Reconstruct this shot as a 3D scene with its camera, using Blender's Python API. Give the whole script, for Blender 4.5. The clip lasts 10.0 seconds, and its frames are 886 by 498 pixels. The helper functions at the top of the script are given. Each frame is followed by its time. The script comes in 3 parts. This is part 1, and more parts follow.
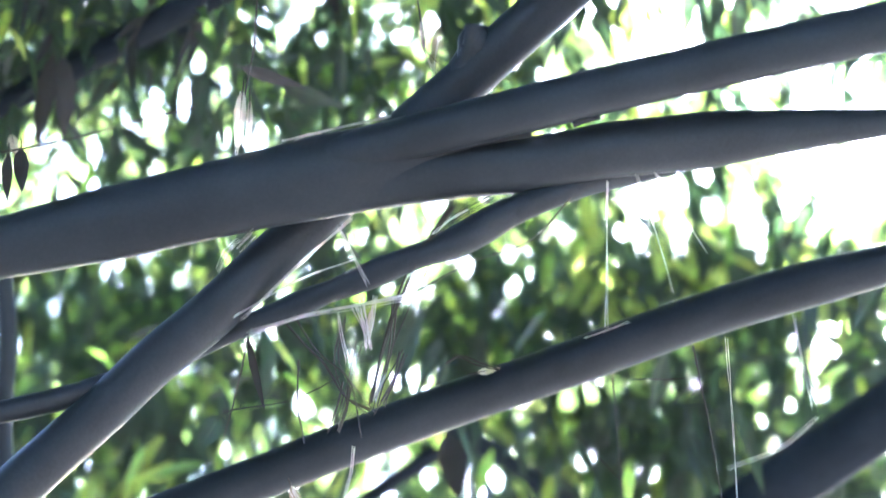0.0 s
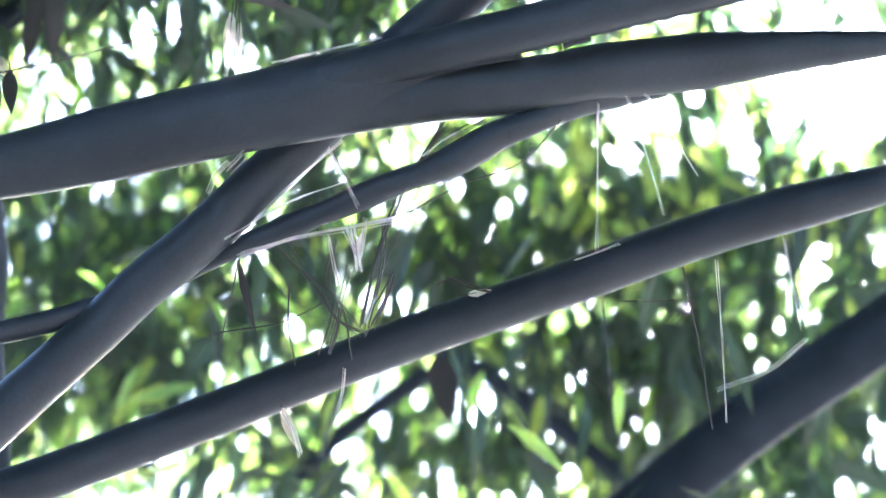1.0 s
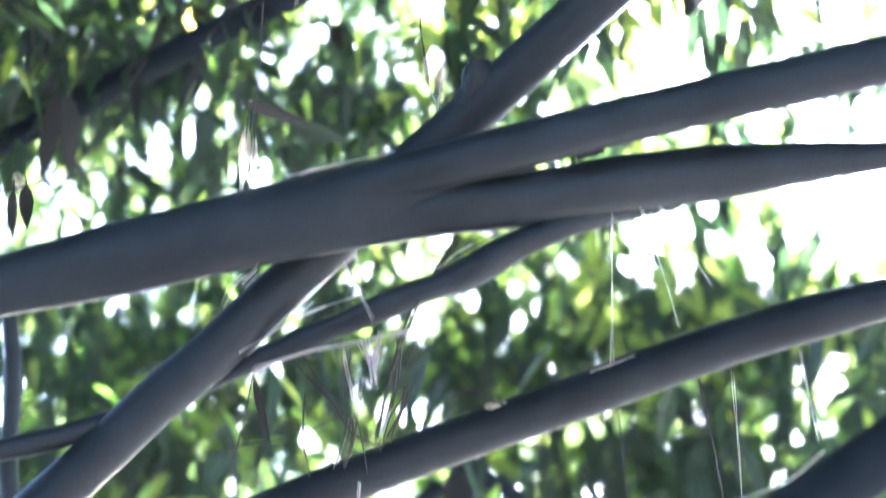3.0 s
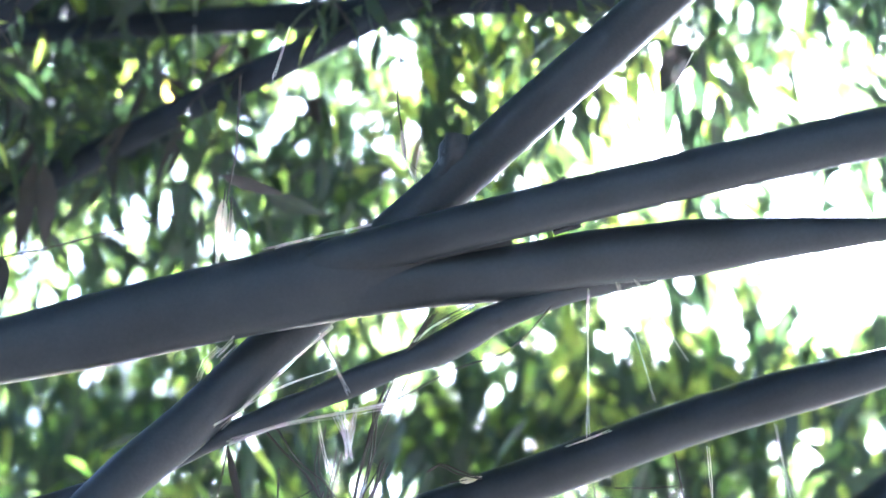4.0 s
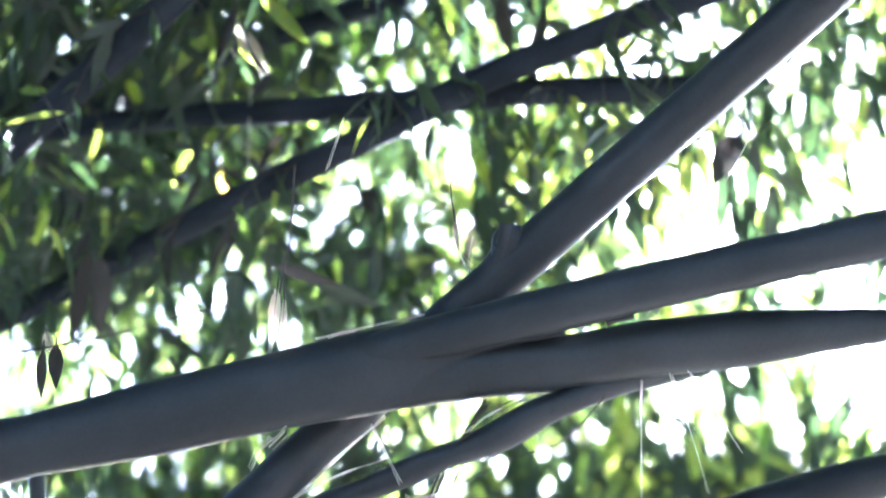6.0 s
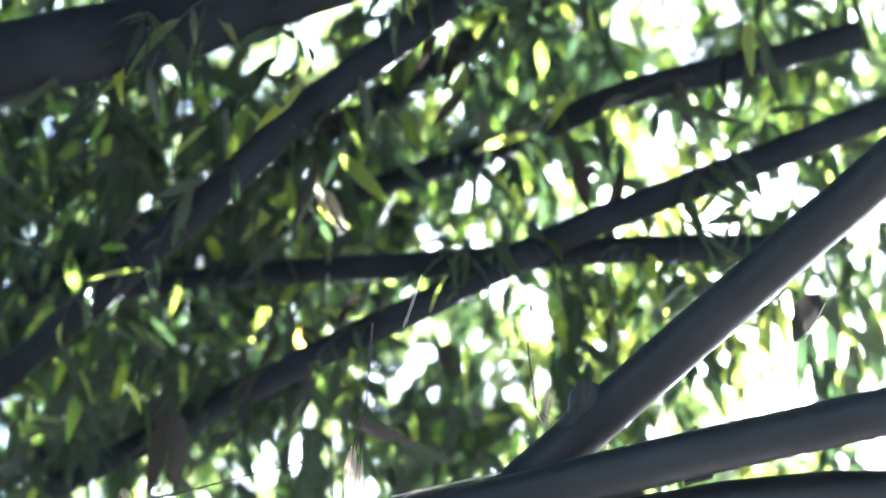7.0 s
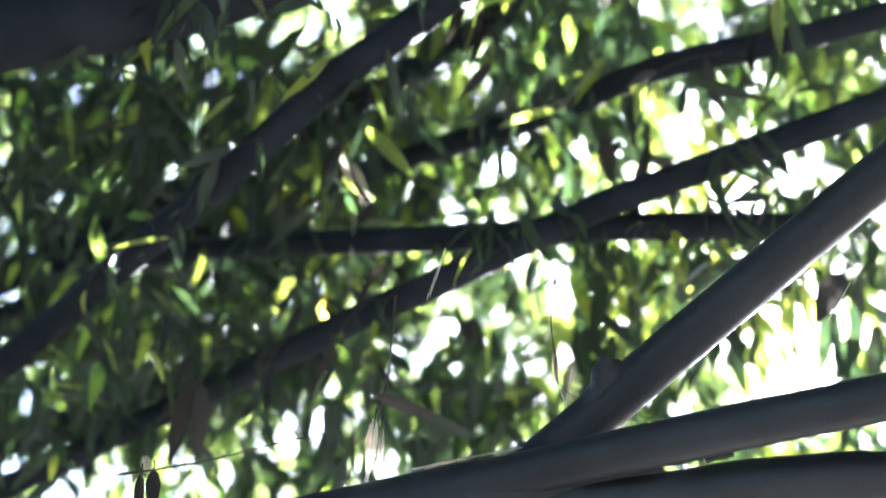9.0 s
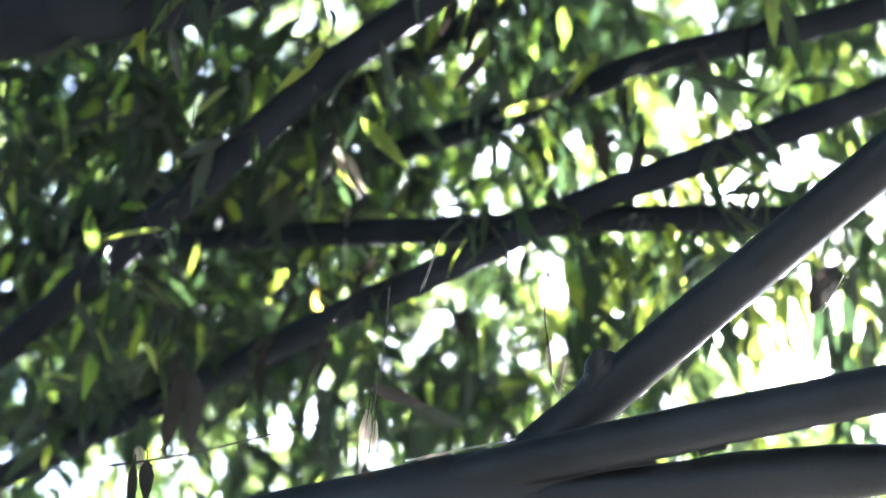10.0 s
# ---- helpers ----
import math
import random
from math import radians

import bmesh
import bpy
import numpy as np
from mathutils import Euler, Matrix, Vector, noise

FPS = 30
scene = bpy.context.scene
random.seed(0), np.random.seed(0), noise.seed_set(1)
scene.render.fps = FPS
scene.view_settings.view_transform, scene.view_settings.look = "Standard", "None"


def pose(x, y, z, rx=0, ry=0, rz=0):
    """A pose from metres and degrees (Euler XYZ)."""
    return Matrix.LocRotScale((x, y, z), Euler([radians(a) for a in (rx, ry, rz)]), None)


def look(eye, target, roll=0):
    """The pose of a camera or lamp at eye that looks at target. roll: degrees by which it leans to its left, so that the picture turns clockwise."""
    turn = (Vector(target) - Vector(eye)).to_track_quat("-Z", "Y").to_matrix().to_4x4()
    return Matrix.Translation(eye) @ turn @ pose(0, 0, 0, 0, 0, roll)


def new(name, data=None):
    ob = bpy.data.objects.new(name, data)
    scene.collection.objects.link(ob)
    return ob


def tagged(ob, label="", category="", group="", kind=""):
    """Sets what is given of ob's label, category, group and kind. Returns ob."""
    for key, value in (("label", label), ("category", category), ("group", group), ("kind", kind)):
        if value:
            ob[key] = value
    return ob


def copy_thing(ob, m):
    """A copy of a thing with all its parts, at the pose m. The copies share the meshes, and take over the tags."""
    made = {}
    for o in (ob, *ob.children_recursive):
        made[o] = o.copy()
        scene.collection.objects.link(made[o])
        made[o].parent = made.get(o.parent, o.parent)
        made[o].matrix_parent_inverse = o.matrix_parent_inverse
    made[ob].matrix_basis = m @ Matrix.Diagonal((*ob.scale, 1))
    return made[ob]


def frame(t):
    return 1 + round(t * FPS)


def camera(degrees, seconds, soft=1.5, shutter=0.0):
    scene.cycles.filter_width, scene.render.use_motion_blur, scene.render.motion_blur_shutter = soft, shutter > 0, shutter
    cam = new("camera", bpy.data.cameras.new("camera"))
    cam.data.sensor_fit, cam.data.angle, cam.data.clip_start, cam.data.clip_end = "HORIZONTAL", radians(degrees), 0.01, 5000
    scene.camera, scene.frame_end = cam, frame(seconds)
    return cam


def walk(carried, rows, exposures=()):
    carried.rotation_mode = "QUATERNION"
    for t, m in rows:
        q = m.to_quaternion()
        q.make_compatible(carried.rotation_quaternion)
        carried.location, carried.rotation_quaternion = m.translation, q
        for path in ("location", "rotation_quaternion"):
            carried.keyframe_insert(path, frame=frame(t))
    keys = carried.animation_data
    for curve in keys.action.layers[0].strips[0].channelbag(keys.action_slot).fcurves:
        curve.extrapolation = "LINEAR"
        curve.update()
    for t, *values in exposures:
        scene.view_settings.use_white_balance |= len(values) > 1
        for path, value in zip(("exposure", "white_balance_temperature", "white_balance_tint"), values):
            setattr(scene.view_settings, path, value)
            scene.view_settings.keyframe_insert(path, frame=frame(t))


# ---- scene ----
EYE = Vector((0, 0, 1.6))


def stand(turn, tilt, lean):
    """The camera's pose where it is held: turned left, tilted up, leaning left."""
    return Matrix.Translation(EYE) @ pose(0, 0, 0, 0, 0, turn) @ pose(0, 0, 0, 90 + tilt) @ pose(0, 0, 0, 0, 0, lean)


cam = camera(25, 10.0, soft=1.2, shutter=0.5)
cam.data.dof.use_dof = True
cam.data.dof.focus_distance = 2.56
cam.data.dof.aperture_fstop = 2.35
walk(cam, [
    (0.0, stand(0.111, 27.481, -1.273)),
    (0.5, stand(0.027, 26.159, -1.375)),
    (1.0, stand(-0.134, 25.242, -1.416)),
    (1.5, stand(-0.000, 26.000, -1.413)),
    (2.0, stand(0.812, 25.513, -1.053)),
    (2.5, stand(0.732, 26.411, -1.298)),
    (3.0, stand(0.244, 28.476, -1.516)),
    (3.2, stand(0.326, 29.633, -1.408)),
    (4.3, stand(-0.859, 30.580, -1.765)),
    (4.5, stand(-0.827, 30.240, -1.825)),
    (5.0, stand(-0.041, 30.960, -1.261)),
    (5.2, stand(0.248, 31.209, -1.093)),
    (6.3, stand(1.470, 34.137, -0.254)),
    (6.5, stand(1.825, 34.917, 0.067)),
    (7.0, stand(3.869, 37.679, 1.289)),
    (7.5, stand(4.192, 37.669, 1.693)),
    (8.0, stand(3.927, 36.518, 1.868)),
    (8.5, stand(4.209, 37.053, 2.230)),
    (9.0, stand(4.710, 36.897, 2.705)),
    (9.5, stand(4.901, 36.579, 2.862)),
    (10.0, stand(4.479, 36.667, 2.748)),
], exposures=[(0.0, 6.3, 5100, 21), (5.2, 6.3, 5100, 21), (7.0, 5.9, 5450, 19), (10.0, 5.65, 5650, 18)])

# ---- daylight: a high sun behind the canopy, clear sky ----
SUN = (Vector((1.949, 8.509, 6.478)) - EYE).normalized()
world = bpy.data.worlds.new("sky")
scene.world = world
world.use_nodes = True
wn = world.node_tree.nodes
sky = wn.new("ShaderNodeTexSky")
sky.sky_type = "NISHITA"
sky.sun_disc = False
sky.sun_elevation = math.asin(SUN.z)
sky.sun_rotation = math.atan2(SUN.x, SUN.y)
sky.air_density, sky.dust_density, sky.ozone_density = 1.0, 1.0, 1.0
wn["Background"].inputs["Strength"].default_value = 0.09
world.node_tree.links.new(sky.outputs[0], wn["Background"].inputs["Color"])
sun_data = bpy.data.lights.new("sun", "SUN")
sun_data.energy, sun_data.angle, sun_data.color = 5.0, radians(0.53), (1.0, 0.95, 0.86)
sun = new("sun", sun_data)
sun.matrix_world = look(EYE + SUN * 60, EYE)


# ---- materials ----
def material(name):
    m = bpy.data.materials.new(name)
    m.use_nodes = True
    return m, m.node_tree.nodes, m.node_tree.links, m.node_tree.nodes["Principled BSDF"]


def ramp_node(nodes, stops):
    r = nodes.new("ShaderNodeValToRGB")
    while len(r.color_ramp.elements) < len(stops):
        r.color_ramp.elements.new(0.5)
    for e, (p, c) in zip(r.color_ramp.elements, stops):
        e.position, e.color = p, (*c, 1)
    return r


def stem_material(name, low, mid, high, rough, grain=40.0, gloss=0.12, bloom=0.0):
    """Weathered stem: fine lengthwise fibres, blotches of lichen, a little relief."""
    m, n, l, b = material(name)
    tc = n.new("ShaderNodeTexCoord")
    big = n.new("ShaderNodeTexNoise")
    big.inputs["Scale"].default_value, big.inputs["Detail"].default_value = 9.0, 6.0
    fine = n.new("ShaderNodeTexNoise")
    fine.inputs["Scale"].default_value, fine.inputs["Detail"].default_value = grain * 6, 4.0
    l.new(tc.outputs["Object"], big.inputs["Vector"])
    l.new(tc.outputs["Object"], fine.inputs["Vector"])
    add = n.new("ShaderNodeMath")
    add.operation = "MULTIPLY_ADD"
    add.inputs[1].default_value = 0.35
    l.new(fine.outputs["Fac"], add.inputs[0])
    l.new(big.outputs["Fac"], add.inputs[2])
    r = ramp_node(n, [(0.45, low), (0.65, mid), (0.9, high)])
    l.new(add.outputs[0], r.inputs["Fac"])
    l.new(r.outputs["Color"], b.inputs["Base Color"])
    b.inputs["Roughness"].default_value = rough
    b.inputs["Specular IOR Level"].default_value = gloss
    b.inputs["Sheen Weight"].default_value, b.inputs["Sheen Roughness"].default_value = bloom, 0.3
    bump = n.new("ShaderNodeBump")
    bump.inputs["Strength"].default_value, bump.inputs["Distance"].default_value = 0.3, 0.003
    l.new(add.outputs[0], bump.inputs["Height"])
    l.new(bump.outputs["Normal"], b.inputs["Normal"])
    return m


def leaf_material(name, lit, through_col, gloss=0.03, per_object=False, share=0.62):
    """Thin blade: part of the light is thrown back, the greater part shines through."""
    m, n, l, b = material(name)
    out = n["Material Output"]
    n.remove(b)
    if per_object:
        info = n.new("ShaderNodeObjectInfo").outputs["Random"]
    else:
        info = n.new("ShaderNodeNewGeometry").outputs["Random Per Island"]
    tc = n.new("ShaderNodeTexCoord")
    spots = n.new("ShaderNodeTexNoise")
    spots.inputs["Scale"].default_value, spots.inputs["Detail"].default_value = 55.0, 5.0
    l.new(tc.outputs["Object"], spots.inputs["Vector"])
    def shade(cols):
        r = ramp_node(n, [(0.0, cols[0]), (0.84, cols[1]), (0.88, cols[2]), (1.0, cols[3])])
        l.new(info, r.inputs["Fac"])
        mx = n.new("ShaderNodeMix")
        mx.data_type, mx.blend_type = "RGBA", "MULTIPLY"
        mx.inputs["Factor"].default_value = 0.5
        l.new(r.outputs["Color"], mx.inputs["A"])
        l.new(spots.outputs["Color"], mx.inputs["B"])
        return mx.outputs["Result"]
    d = n.new("ShaderNodeBsdfDiffuse")
    t = n.new("ShaderNodeBsdfTranslucent")
    g = n.new("ShaderNodeBsdfGlossy")
    g.inputs["Roughness"].default_value = 0.38
    l.new(shade(lit), d.inputs["Color"])
    l.new(shade(through_col), t.inputs["Color"])
    mix = n.new("ShaderNodeMixShader")
    mix.inputs["Fac"].default_value = share
    l.new(d.outputs[0], mix.inputs[1])
    l.new(t.outputs[0], mix.inputs[2])
    last = n.new("ShaderNodeMixShader")
    last.inputs["Fac"].default_value = gloss
    l.new(mix.outputs[0], last.inputs[1])
    l.new(g.outputs[0], last.inputs[2])
    l.new(last.outputs[0], out.inputs["Surface"])
    return m


def plain_material(name, col, rough, scale=80.0, spread=0.5):
    m, n, l, b = material(name)
    tc = n.new("ShaderNodeTexCoord")
    t = n.new("ShaderNodeTexNoise")
    t.inputs["Scale"].default_value, t.inputs["Detail"].default_value = scale, 6.0
    l.new(tc.outputs["Object"], t.inputs["Vector"])
    r = ramp_node(n, [(0.3, tuple(c * (1 - spread) for c in col)), (0.75, col)])
    l.new(t.outputs["Fac"], r.inputs["Fac"])
    l.new(r.outputs["Color"], b.inputs["Base Color"])
    b.inputs["Roughness"].default_value = rough
    return m


GREENS = [(0.072, 0.106, 0.094), (0.08, 0.118, 0.096), (0.088, 0.128, 0.084), (0.1, 0.118, 0.084)]
# the last two tones put sunlight into about one blade in seven
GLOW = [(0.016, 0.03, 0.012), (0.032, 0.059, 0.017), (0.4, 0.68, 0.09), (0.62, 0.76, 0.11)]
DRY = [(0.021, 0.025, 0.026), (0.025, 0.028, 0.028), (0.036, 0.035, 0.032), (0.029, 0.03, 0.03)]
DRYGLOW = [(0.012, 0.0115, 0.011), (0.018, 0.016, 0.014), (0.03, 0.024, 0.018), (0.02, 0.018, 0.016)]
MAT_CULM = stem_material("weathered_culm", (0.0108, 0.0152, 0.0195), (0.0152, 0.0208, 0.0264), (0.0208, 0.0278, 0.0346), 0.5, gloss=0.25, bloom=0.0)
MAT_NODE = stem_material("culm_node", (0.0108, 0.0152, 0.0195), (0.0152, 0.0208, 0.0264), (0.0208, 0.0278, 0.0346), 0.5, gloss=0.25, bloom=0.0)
MAT_FAR_CULM = stem_material("shaded_culm", (0.011, 0.015, 0.02), (0.015, 0.02, 0.027), (0.022, 0.028, 0.036), 0.7, gloss=0.06)
MAT_TWIG = stem_material("brown_twig", (0.02, 0.02, 0.019), (0.034, 0.032, 0.029), (0.055, 0.05, 0.044), 0.65, 90.0)
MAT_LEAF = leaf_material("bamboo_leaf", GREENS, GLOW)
# the same leaf twice more, sunlight put into a brighter see-through colour
MAT_SUN_TINT = leaf_material("sun_tinted_leaf", GREENS, [(0.2, 0.28, 0.07), (0.36, 0.46, 0.11), (0.54, 0.63, 0.15), (0.68, 0.74, 0.2)])
MAT_SUN_TINT_ONE = leaf_material("sun_tinted_leaf_single", GREENS, [(0.36, 0.46, 0.07), (0.46, 0.56, 0.09), (0.56, 0.65, 0.11), (0.6, 0.68, 0.12)], per_object=True, share=0.75)
MAT_YELLOW = leaf_material("yellow_leaf", [(0.6, 0.45, 0.07)] * 4, [(0.95, 0.72, 0.1)] * 4, per_object=True)
# its two brighter see-through tones again stand for blades in the sun
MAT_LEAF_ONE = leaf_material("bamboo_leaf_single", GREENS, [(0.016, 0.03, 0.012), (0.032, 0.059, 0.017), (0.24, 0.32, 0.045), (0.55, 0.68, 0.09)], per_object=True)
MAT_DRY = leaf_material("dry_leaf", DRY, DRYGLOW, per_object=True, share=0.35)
MAT_SILK = leaf_material("pale_fibre", [(0.6, 0.6, 0.57)] * 4, [(0.8, 0.8, 0.76)] * 4, share=0.5)
MAT_SHEATH = leaf_material("papery_sheath", [(0.3, 0.27, 0.2)] * 4, [(0.5, 0.45, 0.34)] * 4, per_object=True, share=0.6)
MAT_RIB = plain_material("pale_leaf_rib", (0.1, 0.14, 0.06), 0.6)
MAT_GROUND = plain_material("leaf_litter", (0.15, 0.13, 0.1), 0.95, 6.0)


# ---- building blocks ----
def part(name, bm, mat, parent=None, label=""):
    me = bpy.data.meshes.new(name)
    bm.normal_update()
    bm.to_mesh(me)
    bm.free()
    me.materials.append(mat)
    ob = new(name, me)
    if parent:
        ob.parent = parent
    if label:
        ob["label"] = label
    return ob


def thing(name, place=(0, 0, 0), label="", category="", group="", kind=""):
    ob = new(name)
    ob.empty_display_size = 0.05
    ob.location = place
    return tagged(ob, label, category, group, kind)


def spline(points, step):
    """A smooth line through the points, in steps of about that length, with no loops where the points lie unevenly."""
    pts = [Vector(p) for p in points]
    gaps = [max((b - a).length, 1e-6) for a, b in zip(pts, pts[1:])]
    slopes = [(b - a) / g for a, b, g in zip(pts, pts[1:], gaps)]
    ways = [slopes[0]]
    for k in range(1, len(pts) - 1):
        ways.append((slopes[k - 1] * gaps[k] + slopes[k] * gaps[k - 1]) / (gaps[k - 1] + gaps[k]))
    ways.append(slopes[-1])
    line = []
    for a, b, m, n, g in zip(pts, pts[1:], ways, ways[1:], gaps):
        count = max(1, int(g / step))
        for k in range(count):
            q = k / count
            line.append(a * (1 + 2 * q) * (1 - q) ** 2 + m * (g * q * (1 - q) ** 2) + b * (q * q * (3 - 2 * q)) + n * (g * q * q * (q - 1)))
    line.append(pts[-1])
    return line


def sweep(bm, line, radii, sides=14, rough=0.0, seed=0.0):
    """A closed tube along a line."""
    rings, side = [], None
    for i, p in enumerate(line):
        way = (line[min(i + 1, len(line) - 1)] - line[max(i - 1, 0)]).normalized()
        if side is None:
            side = way.orthogonal().normalized()
        side = (side - way * side.dot(way)).normalized()
        other = way.cross(side)
        ring = []
        for k in range(sides):
            a = 2 * math.pi * k / sides
            way_out = side * math.cos(a) + other * math.sin(a)
            r = radii[i]
            if rough:
                r *= 1 + rough * noise.noise((p + way_out * 0.06) * 14 + Vector((seed, 0, 0)))
            ring.append(bm.verts.new(p + way_out * r))
        rings.append(ring)
    for a, b in zip(rings, rings[1:]):
        for k in range(sides):
            f = bm.faces.new((a[k], a[(k + 1) % sides], b[(k + 1) % sides], b[k]))
            f.smooth = True
    for cap in (rings[0][::-1], rings[-1]):
        for e in bm.faces.new(cap).edges:
            e.smooth = False


def taper(line, r0, r1):
    total = sum((b - a).length for a, b in zip(line, line[1:])) or 1
    out, run = [], 0
    for i, p in enumerate(line):
        if i:
            run += (p - line[i - 1]).length
        out.append(r0 + (r1 - r0) * run / total)
    return out


def culm(points, r0, r1, label, spacing=0.36, first=0.2, mat=None, name="bamboo_culm", group="bamboo culms", step=0.03, sides=32, rough=0.025, tail=None):
    """A jointed stem: hollow-looking internodes, and a raised ring with a sheath scar at every joint."""
    top = thing(name, points[0], label, "bamboo", group)
    base = Vector(points[0])
    line = [p - base for p in spline(points, step)]
    radii = taper(line, r0, r1)
    seed = base.x * 7 + base.z * 3
    if tail:
        far = sum((b - a).length for a, b in zip(line, line[1:]))
        run = 0
        for i in range(1, len(line)):
            run += (line[i] - line[i - 1]).length
            if run > far - tail[0]:
                radii[i] += (tail[1] - radii[i]) * min(1, (run - far + tail[0]) / tail[0])
    cut, run, goal = [0], 0, first
    for i in range(1, len(line)):
        run += (line[i] - line[i - 1]).length
        if run >= goal and i < len(line) - 2:
            cut.append(i)
            goal += spacing * (0.9 + 0.2 * noise.noise((run * 3, seed, 0)))
    cut.append(len(line) - 1)
    for a, b in zip(cut, cut[1:]):
        if b <= a:
            continue
        seg = line[a:b + 1]
        rr = [r * (1 + 0.006 * math.cos(2 * math.pi * k / max(1, b - a))) for k, r in enumerate(radii[a:b + 1])]
        bm = bmesh.new()
        sweep(bm, seg, rr, sides, rough, seed)
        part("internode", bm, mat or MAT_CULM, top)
    for i in cut[1:-1]:
        way = (line[i + 1] - line[i - 1]).normalized()
        bm = bmesh.new()
        prof = [(-0.024, 0.985), (-0.014, 0.999), (-0.005, 1.004), (0.005, 1.004), (0.014, 0.999), (0.024, 0.985)]
        sweep(bm, [line[i] + way * h for h, _ in prof], [radii[i] * f * 1.001 for _, f in prof], sides, 0.025, seed)
        part("node", bm, MAT_NODE if not mat else mat, top)
    return top


def branch(points, r0, r1, label, name="branch", mat=None, rough=0.18, step=0.02, sides=12, knots=()):
    """A woody side branch with swellings at the given shares of its length."""
    top = thing(name, points[0], label, "branch", "side branches")
    base = Vector(points[0])
    line = [p - base for p in spline(points, step)]
    radii = taper(line, r0, r1)
    bm = bmesh.new()
    sweep(bm, line, radii, sides, rough, base.x * 5)
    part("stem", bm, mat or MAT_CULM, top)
    for share, size in knots:
        mid = int(share * (len(line) - 1))
        span = range(max(0, mid - 4), min(len(line), mid + 5))
        bm = bmesh.new()
        sweep(bm, [line[i] for i in span], [radii[i] * (0.9 + (0.12 + size) * math.exp(-((i - mid) / 2.2) ** 2)) for i in span], sides, rough * 1.5, share * 9)
        part("knot", bm, MAT_NODE, top)
    return top, line, radii


SMALL_LEAF = ((0.0, 0.08), (0.3, 1.0), (0.65, 0.75), (1.0, 0.0))
LEAF_PROFILE = ((0.0, 0.06), (0.12, 0.62), (0.35, 1.0), (0.62, 0.78), (0.84, 0.38), (1.0, 0.0))


def leaf_points(length, width, droop, fold, twist, profile=LEAF_PROFILE):
    """A pointed bamboo blade along +X: a folded midrib, drooping to its tip."""
    verts, faces = [], []
    for s, w in profile:
        x = length * s
        z = -droop * length * s * s
        a = twist * s
        h = width * w / 2
        if w == 0:
            verts.append((x, 0, z))
        else:
            verts.append((x, -h * math.cos(a), z + h * fold - h * math.sin(a)))
            verts.append((x, 0, z))
            verts.append((x, h * math.cos(a), z + h * fold + h * math.sin(a)))
    n = len(profile)
    for k in range(n - 2):
        i = 3 * k
        faces += [(i, i + 3, i + 4, i + 1), (i + 1, i + 4, i + 5, i + 2)]
    i, tip = 3 * (n - 2), 3 * (n - 1)
    faces += [(i, tip, i + 1), (i + 1, tip, i + 2)]
    return verts, faces


def leaf_mesh(name, mat, *shape):
    me = bpy.data.meshes.new(name)
    me.from_pydata(*leaf_points(*shape)[:1], [], leaf_points(*shape)[1])
    me.materials.append(mat)
    for f in me.polygons:
        f.use_smooth = True
    return me


# ---- ground ----
bm = bmesh.new()
bmesh.ops.create_grid(bm, x_segments=60, y_segments=60, size=3000)
for v in bm.verts:
    if abs(v.co.x) < 2900 and abs(v.co.y) < 2900:
        v.co.z = 0.0
tagged(part("ground", bm, MAT_GROUND), "brown leaf litter on the forest floor", "ground", kind="structure")

# ---- the near culms ----
def forked_stem(stations, arms, label):
    """A thick stem, oval where it begins to part, and the two round arms that it parts into. Stations: place, half height, half depth."""
    base = Vector(stations[0][:3])
    top = thing("forked_stem", base, label, "branch", "forked stems")
    line = [p - base for p in spline([st[:3] for st in stations], 0.03)]
    bm, rings = bmesh.new(), []
    for i, p in enumerate(line):
        # the oval's size, found by the share of the way gone between two stations
        gone = [((Vector(st[:3]) - base) - p).length for st in stations]
        k = min(range(len(gone)), key=lambda n: gone[n])
        m = k + 1 if k == 0 or (k < len(gone) - 1 and gone[k + 1] < gone[k - 1]) else k - 1
        w = gone[m] / (gone[k] + gone[m] or 1)
        tall, deep = (stations[k][q] * w + stations[m][q] * (1 - w) for q in (3, 4))
        way = (line[min(i + 1, len(line) - 1)] - line[max(i - 1, 0)]).normalized()
        away = (p + base - EYE).normalized()
        up = away.cross(way).normalized()
        back = way.cross(up).normalized()
        ring = []
        for q in range(40):
            a = 2 * math.pi * q / 40
            out = up * math.cos(a) * tall + back * math.sin(a) * deep
            out *= 1 + 0.02 * noise.noise((p + out) * 22)
            ring.append(bm.verts.new(p + out))
        rings.append(ring)
    for a, b in zip(rings, rings[1:]):
        for q in range(40):
            bm.faces.new((a[q], a[(q + 1) % 40], b[(q + 1) % 40], b[q])).smooth = True
    for cap in (rings[0][::-1], rings[-1]):
        for e in bm.faces.new(cap).edges:
            e.smooth = False
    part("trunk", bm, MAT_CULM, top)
    for points, r0, r1, end in arms:
        arm = [p - base for p in spline(points, 0.02)]
        radii = taper(arm, r0, r1)
        for k in range(len(arm)):
            left = sum((b - a).length for a, b in zip(arm[k:], arm[k + 1:]))
            if left < end:
                radii[k] *= 0.3 + 0.7 * left / end
        bm = bmesh.new()
        sweep(bm, arm, radii, 36, 0.04, points[0][0] * 9)
        part("arm", bm, MAT_CULM, top)
    return top


